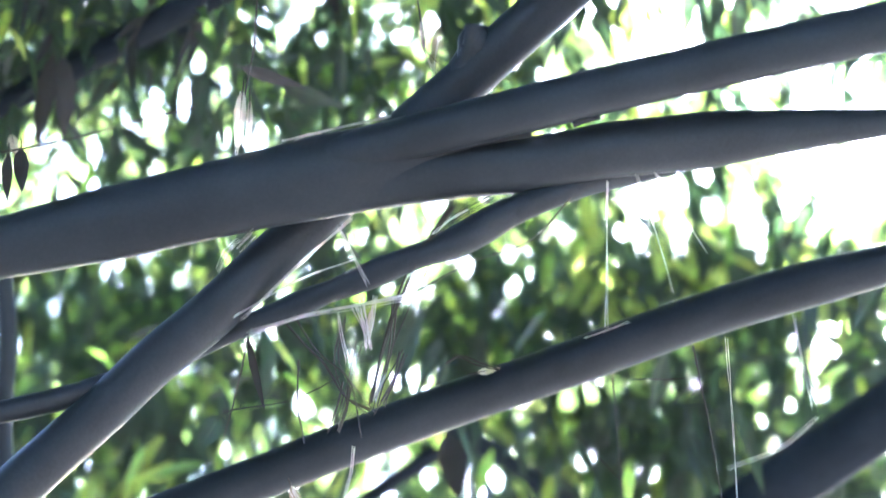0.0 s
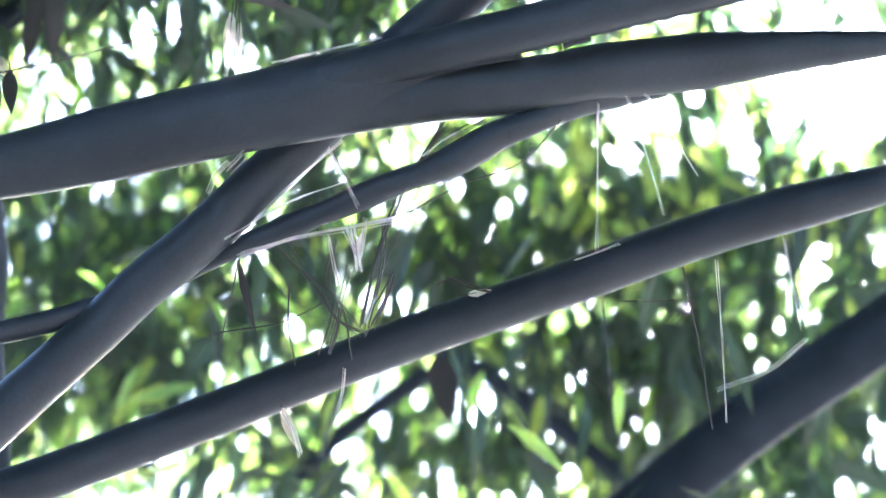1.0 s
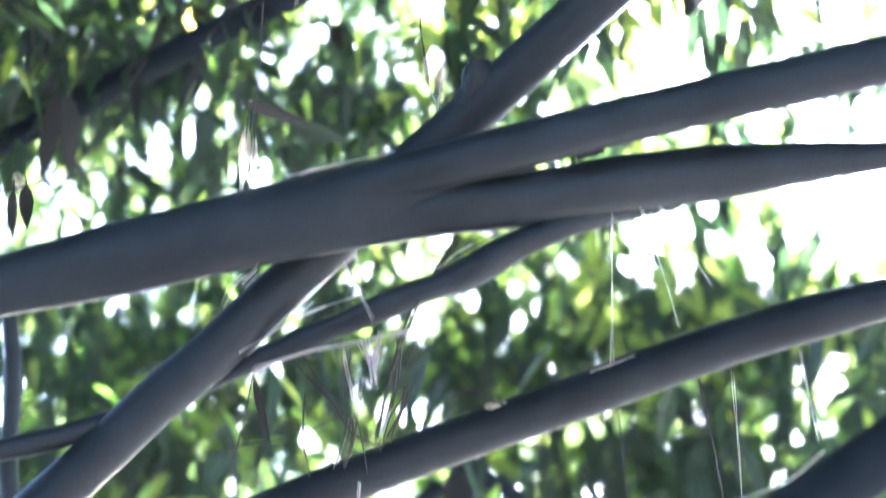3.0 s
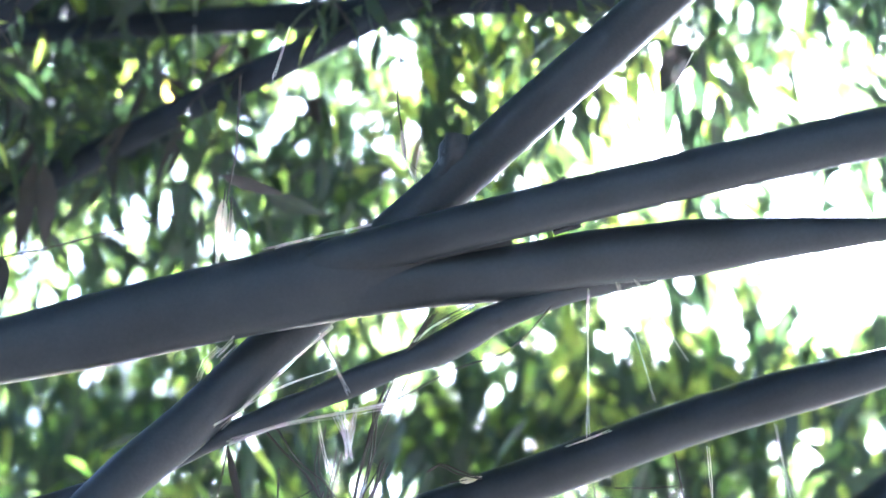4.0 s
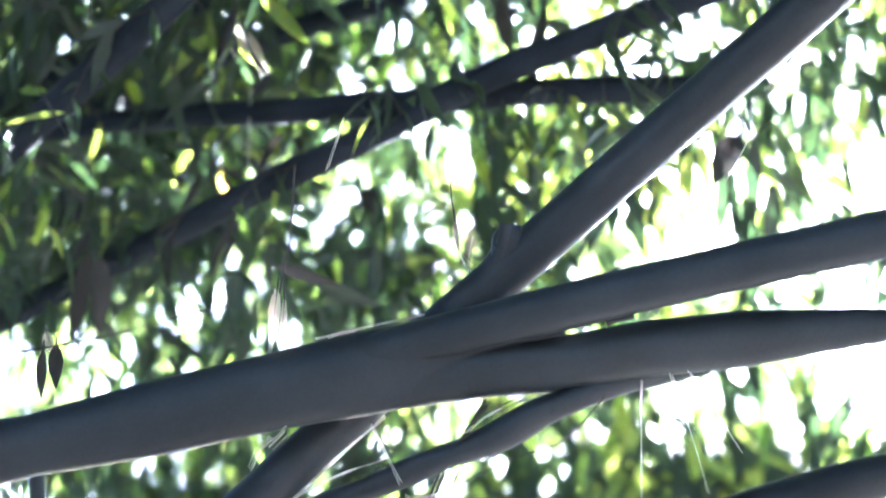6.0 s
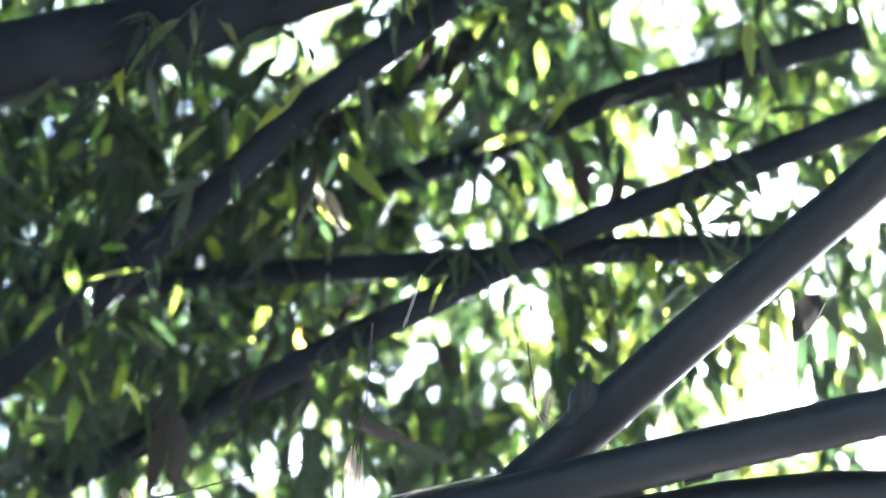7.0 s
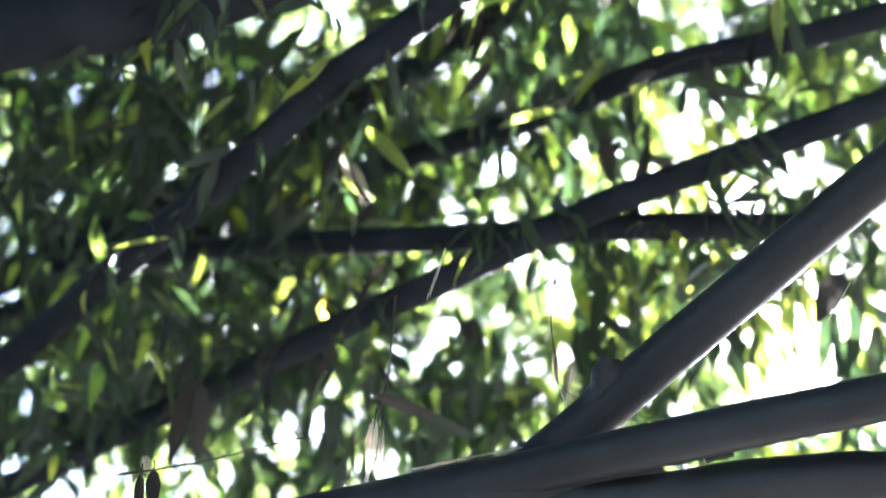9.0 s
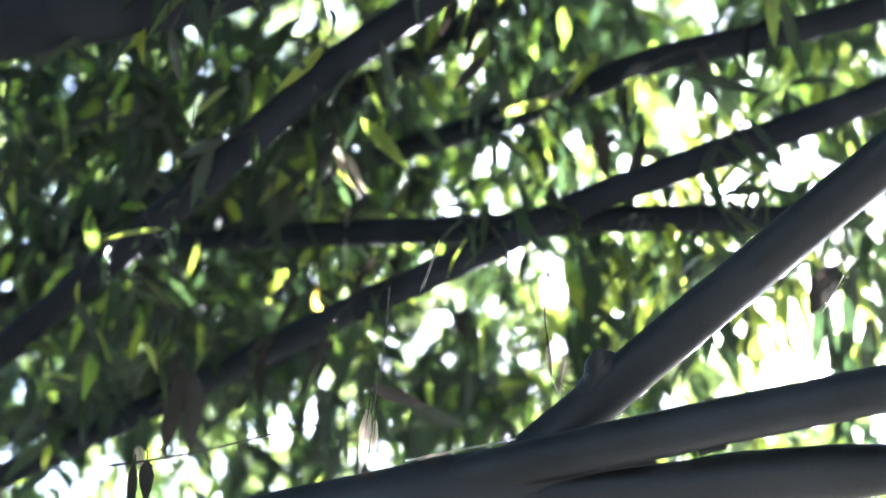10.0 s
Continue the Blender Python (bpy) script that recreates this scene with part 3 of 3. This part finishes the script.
# ---- single leaves, twigs and fibres near the camera ----
def single_leaf(foot, tip, width, mat, label, turn=0.0, droop=0.08):
    """One blade from its foot to its tip, its face turned about its length, with a short stalk."""
    foot, tip = Vector(foot), Vector(tip)
    along = (tip - foot).normalized()
    back = (EYE - foot).normalized()
    side = back.cross(along).normalized()
    up = along.cross(side)
    basis = Matrix((along, side, up)).transposed()
    top = thing("hanging_leaf", foot, label, "leaf", "single leaves")
    blade = new("blade", leaf_mesh("blade", mat, (tip - foot).length, width, droop, 0.25, 0.3))
    blade.parent = top
    blade.matrix_local = (basis @ Matrix.Rotation(turn, 3, "X")).to_4x4()
    reach = (tip - foot).length
    bm = bmesh.new()
    line = [Vector((reach * q, 0, -droop * reach * q * q - 0.0004)) for q in (0.0, 0.2, 0.4, 0.6, 0.8, 0.97)]
    sweep(bm, line, taper(line, 0.0009, 0.0003), 5)
    part("midrib", bm, MAT_TWIG if mat is MAT_DRY else MAT_RIB, blade)
    bm = bmesh.new()
    line = [Vector((0, 0, 0)) - along * 0.012, Vector((0, 0, 0)), along * 0.012]
    sweep(bm, line, [0.0011, 0.0011, 0.0007], 5)
    part("stalk", bm, MAT_TWIG, top)
    return top


def strands(points, radius, count, spread, mat, name, label, category, seed=1, part_name="strand"):
    """A loose bundle of thin strands along one line."""
    rnd = random.Random(seed)
    base = Vector(points[0])
    top = thing(name, base, label, category, "loose fibres" if mat is MAT_SILK else "thin twigs")
    for k in range(count):
        shift = Vector([rnd.gauss(0, spread) for _ in range(3)])
        pts = [Vector(p) - base + shift * (0.4 + 0.6 * rnd.random()) + Vector([rnd.gauss(0, spread * 0.3) for _ in range(3)]) for p in points]
        line = spline(pts, 0.012)
        line = [p + Vector((noise.noise(p * 30 + shift * 900), 0, noise.noise(p * 30 - shift * 700))) * 0.0012 for p in line]
        bm = bmesh.new()
        sweep(bm, line, taper(line, radius, radius * 0.7), 5)
        part(part_name, bm, mat, top)
    return top


FIBRE, TWIG = "pale dry fibres loose on a culm, some standing for its sunlit edge", "thin dark bare twig"
for pts, n, spread in [
    ([(0.194, 2.086, 2.771), (0.192, 2.127, 2.695), (0.189, 2.168, 2.613)], 3, 0.0022),
    ([(0.231, 2.080, 2.774), (0.250, 2.111, 2.715), (0.270, 2.143, 2.647)], 2, 0.002),
    ([(0.253, 2.077, 2.775), (0.281, 2.097, 2.733), (0.311, 2.117, 2.686)], 2, 0.002),
    ([(0.185, 2.463, 2.740), (0.216, 2.457, 2.748), (0.246, 2.450, 2.756)], 5, 0.0015),
    # pale strands laid along the leaning culm in place of its sunlit rim
    ([(-0.113, 2.126, 2.751), (-0.178, 2.148, 2.700), (-0.248, 2.172, 2.639)], 3, 0.0013),
    ([(-0.129, 2.112, 2.733), (-0.112, 2.129, 2.703), (-0.095, 2.146, 2.670)], 3, 0.0022),
    ([(-0.239, 2.161, 2.617), (-0.185, 2.158, 2.635), (-0.103, 2.156, 2.650), (-0.045, 2.153, 2.660)], 8, 0.003),
    ([(-0.103, 2.155, 2.652), (-0.097, 2.168, 2.624), (-0.094, 2.180, 2.600)], 5, 0.004),
    ([(-0.246, 2.110, 2.716), (-0.263, 2.116, 2.701), (-0.272, 2.125, 2.682)], 4, 0.004),
    ([(-0.233, 2.108, 2.724), (-0.250, 2.115, 2.707)], 4, 0.004),
    ([(-0.243, 2.066, 2.895), (-0.248, 2.083, 2.865), (-0.253, 2.104, 2.830)], 4, 0.003),
    # two bundles on the fork's upper edge, added as its sparkling sun rim
    ([(-0.194, 2.067, 2.826), (-0.126, 2.061, 2.839), (-0.063, 2.055, 2.850)], 4, 0.0012),
    ([(-0.180, 2.066, 2.828), (-0.163, 2.064, 2.832), (-0.146, 2.063, 2.834)], 3, 0.0015),
    ([(-0.113, 2.174, 2.657), (-0.100, 2.188, 2.629), (-0.098, 2.195, 2.613)], 6, 0.004),
    ([(-0.132, 2.178, 2.647), (-0.128, 2.190, 2.623), (-0.122, 2.203, 2.595)], 3, 0.003),
    ([(-0.086, 2.171, 2.666), (-0.090, 2.183, 2.641), (-0.097, 2.194, 2.616)], 4, 0.004),
    ([(-0.015, 2.139, 2.732), (0.006, 2.130, 2.749), (0.028, 2.125, 2.757)], 4, 0.002),
    ([(-0.257, 2.168, 2.643), (-0.229, 2.164, 2.659), (-0.180, 2.156, 2.684), (-0.111, 2.149, 2.707)], 3, 0.001),
    ([(-0.089, 2.224, 2.551), (-0.084, 2.217, 2.566), (-0.077, 2.211, 2.580)], 4, 0.003),
    ([(-0.025, 2.032, 2.969), (-0.022, 2.051, 2.940), (-0.008, 2.067, 2.916)], 3, 0.0016),
    ([(-0.002, 2.042, 2.953), (-0.008, 2.055, 2.934), (-0.010, 2.068, 2.914)], 2, 0.0012),
    ([(0.373, 2.429, 2.718), (0.376, 2.471, 2.622), (0.379, 2.511, 2.517)], 2, 0.002),
    ([(-0.215, 2.517, 2.554), (-0.200, 2.528, 2.526), (-0.192, 2.539, 2.497)], 6, 0.004),
    ([(-0.129, 2.503, 2.604), (-0.134, 2.515, 2.572), (-0.143, 2.526, 2.544)], 4, 0.003),
    ([(0.524, 2.637, 2.687), (0.476, 2.659, 2.654), (0.396, 2.682, 2.630)], 4, 0.004),
    ([(0.494, 2.583, 2.822), (0.504, 2.608, 2.763), (0.517, 2.632, 2.703)], 3, 0.004),
    ([(-0.379, 2.524, 3.692), (-0.366, 2.547, 3.666), (-0.341, 2.576, 3.635)], 6, 0.006),
    ([(-0.396, 2.545, 3.664), (-0.377, 2.564, 3.643)], 4, 0.005),
    ([(-0.370, 2.652, 3.695), (-0.378, 2.707, 3.622), (-0.384, 2.795, 3.497)], 2, 0.0025),
    ([(0.051, 2.511, 3.891), (0.008, 2.542, 3.858), (-0.025, 2.570, 3.826)], 4, 0.004),
    ([(-0.126, 2.585, 3.805), (-0.073, 2.573, 3.822), (-0.020, 2.558, 3.840)], 3, 0.003),
    ([(0.137, 2.599, 3.787), (0.184, 2.579, 3.807), (0.231, 2.565, 3.820)], 3, 0.004),
    ([(-0.158, 1.953, 3.071), (-0.169, 1.973, 3.043), (-0.179, 1.988, 3.021)], 3, 0.002),
    ([(0.351, 2.084, 3.114), (0.337, 2.101, 3.095), (0.324, 2.114, 3.078)], 2, 0.001),
]:
    strands(pts, 0.0005, n, spread, MAT_SILK, "plant_fibre", FIBRE, "fibre", seed=n + len(pts))
for pts, n, spread, r in [
    ([(-0.550, 2.032, 2.794), (-0.440, 2.042, 2.822), (-0.361, 2.043, 2.846), (-0.297, 2.043, 2.863)], 1, 0.0, 0.0015),
    ([(-0.219, 1.983, 3.023), (-0.229, 2.039, 2.938), (-0.242, 2.070, 2.889), (-0.255, 2.102, 2.833)], 1, 0.0, 0.0015),
    ([(0.152, 2.115, 2.766), (0.103, 2.141, 2.724), (0.027, 2.155, 2.701), (-0.046, 2.171, 2.669), (-0.132, 2.175, 2.652)], 1, 0.0, 0.0012),
    ([(0.008, 2.121, 2.765), (-0.031, 2.149, 2.712), (-0.070, 2.185, 2.639), (-0.100, 2.221, 2.555)], 4, 0.008, 0.0009),
    ([(0.056, 2.118, 2.770), (0.008, 2.131, 2.747), (-0.027, 2.143, 2.724)], 3, 0.004, 0.0009),
    ([(-0.192, 2.247, 2.679), (-0.165, 2.267, 2.641), (-0.129, 2.282, 2.612), (-0.111, 2.313, 2.541)], 1, 0.0, 0.0013),
    ([(-0.129, 2.251, 2.680), (-0.137, 2.275, 2.628), (-0.117, 2.293, 2.590), (-0.096, 2.302, 2.570)], 2, 0.006, 0.0011),
    ([(-0.055, 2.365, 2.679), (-0.077, 2.381, 2.643), (-0.093, 2.393, 2.612)], 3, 0.009, 0.001),
    ([(-0.249, 2.252, 2.656), (-0.264, 2.278, 2.595), (-0.284, 2.303, 2.530)], 1, 0.0, 0.0012),
    ([(-0.113, 2.358, 2.690), (-0.132, 2.381, 2.636), (-0.146, 2.399, 2.592)], 2, 0.004, 0.001),
    ([(0.327, 2.438, 2.714), (0.337, 2.461, 2.659), (0.349, 2.488, 2.589), (0.359, 2.516, 2.511)], 1, 0.0, 0.0014),
    ([(0.246, 2.463, 2.677), (0.291, 2.460, 2.675), (0.336, 2.454, 2.675)], 1, 0.0, 0.001),
    ([(0.334, 2.454, 2.674), (0.315, 2.463, 2.661), (0.297, 2.473, 2.642)], 1, 0.0, 0.0009),
    ([(0.334, 2.454, 2.674), (0.324, 2.465, 2.653), (0.315, 2.470, 2.643)], 1, 0.0, 0.0009),
    ([(-0.004, 2.462, 2.709), (0.013, 2.458, 2.717), (0.035, 2.462, 2.708), (0.069, 2.466, 2.697)], 2, 0.002, 0.0014),
    ([(0.236, 2.647, 2.760), (0.240, 2.676, 2.693), (0.243, 2.708, 2.610)], 1, 0.0, 0.0014),
    ([(0.181, 2.682, 2.688), (0.212, 2.692, 2.656), (0.244, 2.702, 2.625)], 1, 0.0, 0.0014),
    ([(0.009, 2.193, 2.799), (-0.023, 2.213, 2.763), (-0.049, 2.230, 2.729), (-0.079, 2.268, 2.650), (-0.100, 2.298, 2.579)], 2, 0.003, 0.0016),
    ([(-0.062, 2.245, 2.699), (-0.073, 2.274, 2.637), (-0.091, 2.300, 2.576)], 2, 0.004, 0.0013),
    ([(-0.056, 2.274, 2.637), (-0.066, 2.286, 2.611), (-0.084, 2.299, 2.579)], 2, 0.003, 0.0013),
    ([(-0.220, 2.239, 2.689), (-0.188, 2.258, 2.656), (-0.154, 2.275, 2.624), (-0.127, 2.294, 2.586), (-0.099, 2.301, 2.573)], 2, 0.002, 0.0016),
    ([(-0.133, 2.285, 2.605), (-0.140, 2.296, 2.579), (-0.153, 2.309, 2.547)], 1, 0.0, 0.0015),
    ([(-0.123, 2.289, 2.599), (-0.129, 2.299, 2.573), (-0.139, 2.310, 2.547)], 2, 0.002, 0.0014),
    ([(-0.187, 2.270, 2.631), (-0.190, 2.290, 2.586), (-0.183, 2.312, 2.534)], 1, 0.0, 0.0013),
    ([(-0.281, 2.287, 2.569), (-0.246, 2.289, 2.576), (-0.204, 2.290, 2.582), (-0.169, 2.287, 2.595), (-0.136, 2.282, 2.612)], 1, 0.0, 0.0011),
    ([(-0.129, 2.129, 2.744), (-0.115, 2.142, 2.720), (-0.103, 2.151, 2.704)], 2, 0.0012, 0.001),
    ([(-0.022, 1.971, 3.055), (-0.028, 1.999, 3.016), (-0.026, 2.031, 2.970), (-0.021, 2.050, 2.942), (0.003, 2.063, 2.921)], 1, 0.0, 0.0011),
    ([(-0.252, 2.636, 3.569), (-0.254, 2.701, 3.479), (-0.261, 2.773, 3.370)], 1, 0.0, 0.0014),
    ([(-0.377, 2.705, 3.452), (-0.340, 2.729, 3.424), (-0.293, 2.753, 3.396)], 1, 0.0, 0.0014),
    ([(0.052, 2.732, 3.624), (-0.025, 2.763, 3.581), (-0.121, 2.789, 3.540), (-0.178, 2.804, 3.515)], 1, 0.0, 0.0014),
    ([(-0.576, 2.494, 3.838), (-0.501, 2.505, 3.843), (-0.426, 2.509, 3.854)], 1, 0.0, 0.0016),
    ([(-0.369, 2.532, 3.838), (-0.331, 2.510, 3.869), (-0.254, 2.477, 3.916)], 2, 0.01, 0.0014),
    ([(-0.413, 2.760, 3.361), (-0.358, 2.735, 3.411), (-0.303, 2.698, 3.476)], 1, 0.0, 0.0014),
    ([(-0.508, 1.990, 3.504), (-0.514, 2.052, 3.434), (-0.526, 2.117, 3.356)], 1, 0.0, 0.0012),
]:
    strands(pts, r, n, spread, MAT_TWIG, "thin_twig", TWIG, "twig", seed=n + len(pts), part_name="stem")

for foot, tip, width, turn in [
    ((-0.241, 2.047, 2.887), (-0.252, 2.087, 2.820), 0.017, 0.3), ((-0.234, 2.062, 2.884), (-0.237, 2.094, 2.829), 0.009, -0.6), ((-0.219, 2.562, 2.574), (-0.195, 2.587, 2.513), 0.02, 0.4),
    ((-0.358, 2.368, 3.568), (-0.346, 2.403, 3.528), 0.016, 0.5), ((-0.344, 2.376, 3.561), (-0.311, 2.420, 3.512), 0.012, -0.3), ((-0.025, 2.030, 2.971), (-0.021, 2.055, 2.934), 0.008, 0.2),
    ((-0.634, 2.512, 3.112), (-0.625, 2.531, 3.084), 0.018, 0.2), ((-0.006, 2.906, 3.550), (-0.015, 2.949, 3.484), 0.022, 0.3), ((-0.092, 2.203, 2.667), (-0.100, 2.223, 2.625), 0.012, 0.7),
    ((0.038, 2.486, 2.703), (0.071, 2.483, 2.707), 0.012, 0.4), ((0.190, 2.020, 2.844), (0.204, 2.022, 2.839), 0.008, 0.2),
]:
    leaf = single_leaf(foot, tip, width, MAT_SHEATH, "papery pale dry culm sheath hanging loose", turn)
    leaf.name = "culm_sheath"
    leaf["category"], leaf["group"] = "sheath", "dry sheaths"

# fine bare twigs through the upper canopy
rnd = random.Random(31)
for k in range(34):
    p = high(rnd, 3.1, 3.9)
    way = Vector((rnd.uniform(-1, 1), rnd.uniform(-0.3, 0.3), rnd.uniform(-1, 0.25))).normalized()
    reach = rnd.uniform(0.15, 0.42)
    bend = Vector((rnd.gauss(0, 0.03), rnd.gauss(0, 0.03), -0.03))
    strands([p, p + way * reach * 0.5 + bend, p + way * reach + bend * 2.4], rnd.uniform(0.0008, 0.0016), rnd.choice((1, 1, 2)), 0.006, MAT_TWIG,
            "thin_twig", TWIG, "twig", seed=k, part_name="stem")

# leafy sprays hanging before the bright opening beside the leaning culm
for p in [(0.201, 3.120, 3.932), (0.256, 3.194, 3.823), (0.310, 3.133, 3.901), (0.353, 3.162, 3.855), (0.406, 3.107, 3.922), (0.459, 3.140, 3.866), (0.501, 3.091, 3.924), (0.543, 3.144, 3.843), (0.585, 3.095, 3.900), (0.627, 3.158, 3.800), (0.136, 3.230, 3.781), (0.190, 3.246, 3.753), (0.277, 3.230, 3.769), (0.374, 3.204, 3.791), (0.448, 3.204, 3.778), (0.564, 3.197, 3.761), (0.339, 2.848, 4.243), (0.414, 2.879, 4.198), (0.308, 2.893, 4.197), (0.477, 2.845, 4.225), (0.254, 2.918, 4.175), (0.038, 3.188, 3.846), (0.004, 3.144, 3.908), (0.092, 3.200, 3.827)]:
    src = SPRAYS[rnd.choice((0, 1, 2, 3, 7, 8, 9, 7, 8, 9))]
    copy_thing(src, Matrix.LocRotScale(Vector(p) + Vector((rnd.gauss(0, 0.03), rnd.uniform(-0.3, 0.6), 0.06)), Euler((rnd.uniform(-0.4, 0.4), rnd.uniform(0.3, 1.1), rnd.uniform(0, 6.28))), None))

for p in [(-0.637, 3.816, 3.196), (-0.581, 3.833, 3.175), (-0.499, 3.830, 3.211), (0.063, 3.853, 3.231)]:
    copy_thing(SPRAYS[rnd.randrange(6)], Matrix.LocRotScale(Vector(p), Euler((rnd.uniform(-0.4, 0.4), rnd.uniform(0.5, 1.1), rnd.uniform(0, 6.28))), None))

# sprays below the fork, before the sun, mostly with sunlight in their colour
for p in [(0.355, 3.768, 3.675), (0.428, 3.941, 3.668), (0.510, 4.021, 3.841), (0.619, 4.184, 3.852), (0.607, 3.827, 3.562), (0.314, 3.969, 3.615), (0.716, 4.065, 3.756), (0.590, 4.239, 3.746), (0.716, 3.846, 3.528), (0.265, 3.927, 3.694)]:
    copy_thing(SPRAYS[rnd.choice((2, 3, 7, 8, 9, 7))], Matrix.LocRotScale(Vector(p), Euler((rnd.uniform(-0.4, 0.4), rnd.uniform(0.5, 1.3), rnd.uniform(0, 6.28))), Vector.Fill(3, rnd.uniform(0.7, 1.0))))

GREEN_LEAF, BROWN_LEAF = "single green bamboo leaf hanging down", "withered brown bamboo leaf hanging down"
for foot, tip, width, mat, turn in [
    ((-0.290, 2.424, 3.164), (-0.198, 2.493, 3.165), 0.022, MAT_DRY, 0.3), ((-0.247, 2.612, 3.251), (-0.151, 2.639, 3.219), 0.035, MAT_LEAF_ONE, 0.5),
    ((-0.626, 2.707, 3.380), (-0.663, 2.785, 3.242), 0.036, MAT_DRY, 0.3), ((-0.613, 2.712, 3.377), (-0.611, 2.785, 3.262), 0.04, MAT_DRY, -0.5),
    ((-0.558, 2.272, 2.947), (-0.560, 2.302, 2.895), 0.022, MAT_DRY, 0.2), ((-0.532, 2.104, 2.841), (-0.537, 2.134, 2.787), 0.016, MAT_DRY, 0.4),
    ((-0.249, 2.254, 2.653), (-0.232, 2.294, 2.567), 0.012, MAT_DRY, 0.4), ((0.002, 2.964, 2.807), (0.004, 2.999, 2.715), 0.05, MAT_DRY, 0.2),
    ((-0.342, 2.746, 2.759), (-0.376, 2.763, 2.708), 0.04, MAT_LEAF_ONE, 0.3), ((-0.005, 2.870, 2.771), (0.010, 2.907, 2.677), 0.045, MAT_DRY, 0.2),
    ((0.113, 2.512, 3.888), (0.101, 2.592, 3.798), 0.027, MAT_SUN_TINT_ONE, 0.2), ((0.137, 2.531, 3.866), (0.145, 2.595, 3.792), 0.026, MAT_SUN_TINT_ONE, -0.2),
    ((0.053, 2.507, 3.896), (-0.006, 2.562, 3.835), 0.026, MAT_SUN_TINT_ONE, 0.6), ((-0.030, 2.566, 3.831), (-0.130, 2.581, 3.810), 0.022, MAT_SUN_TINT_ONE, 0.5),
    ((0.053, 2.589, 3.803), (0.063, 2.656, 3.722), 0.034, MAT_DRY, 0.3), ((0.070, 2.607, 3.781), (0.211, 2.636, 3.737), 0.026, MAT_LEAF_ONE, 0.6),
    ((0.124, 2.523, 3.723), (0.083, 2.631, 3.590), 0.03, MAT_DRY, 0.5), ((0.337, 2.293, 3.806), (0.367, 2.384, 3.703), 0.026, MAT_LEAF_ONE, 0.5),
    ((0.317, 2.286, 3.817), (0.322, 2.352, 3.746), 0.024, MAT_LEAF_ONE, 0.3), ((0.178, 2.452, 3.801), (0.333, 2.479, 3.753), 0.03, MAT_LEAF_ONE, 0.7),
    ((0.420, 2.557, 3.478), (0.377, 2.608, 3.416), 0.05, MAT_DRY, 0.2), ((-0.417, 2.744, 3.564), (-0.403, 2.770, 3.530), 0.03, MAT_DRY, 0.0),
    ((-0.382, 2.543, 3.668), (-0.329, 2.575, 3.638), 0.02, MAT_SUN_TINT_ONE, 0.4), ((-0.049, 3.107, 3.788), (0.047, 3.152, 3.722), 0.05, MAT_SUN_TINT_ONE, 0.2),
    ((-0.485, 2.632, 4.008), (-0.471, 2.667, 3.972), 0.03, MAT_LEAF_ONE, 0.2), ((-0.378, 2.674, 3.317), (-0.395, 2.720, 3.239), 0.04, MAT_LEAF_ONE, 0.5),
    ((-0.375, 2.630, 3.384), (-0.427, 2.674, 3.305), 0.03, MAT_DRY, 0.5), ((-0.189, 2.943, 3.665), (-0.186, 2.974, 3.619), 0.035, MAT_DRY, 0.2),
    ((0.354, 2.658, 3.524), (0.332, 2.753, 3.389), 0.03, MAT_SUN_TINT_ONE, 0.3), ((0.423, 2.747, 3.559), (0.411, 2.823, 3.449), 0.028, MAT_LEAF_ONE, -0.4),
    ((0.465, 2.719, 3.588), (0.521, 2.799, 3.459), 0.032, MAT_SUN_TINT_ONE, 0.5), ((0.262, 2.798, 3.513), (0.286, 2.849, 3.433), 0.026, MAT_LEAF_ONE, 0.2),
    ((0.395, 2.811, 3.647), (0.414, 2.881, 3.545), 0.03, MAT_SUN_TINT_ONE, 0.6), ((0.486, 2.678, 3.466), (0.480, 2.745, 3.368), 0.028, MAT_LEAF_ONE, -0.3),
    ((0.316, 2.861, 3.592), (0.330, 2.935, 3.478), 0.028, MAT_SUN_TINT_ONE, 0.4), ((0.455, 2.776, 3.510), (0.444, 2.839, 3.417), 0.026, MAT_LEAF_ONE, 0.1),
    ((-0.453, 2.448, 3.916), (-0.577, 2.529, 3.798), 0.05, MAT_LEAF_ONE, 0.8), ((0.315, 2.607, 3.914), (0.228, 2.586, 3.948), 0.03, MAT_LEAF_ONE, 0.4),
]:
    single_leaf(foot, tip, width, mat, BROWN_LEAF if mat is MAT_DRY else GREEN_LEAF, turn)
single_leaf((-0.520, 3.398, 4.026), (-0.510, 3.430, 3.984), 0.04, MAT_YELLOW, "single yellowed leaf lit from behind", 0.2)


def motions():
    """Nothing but the camera stirs."""


motions()
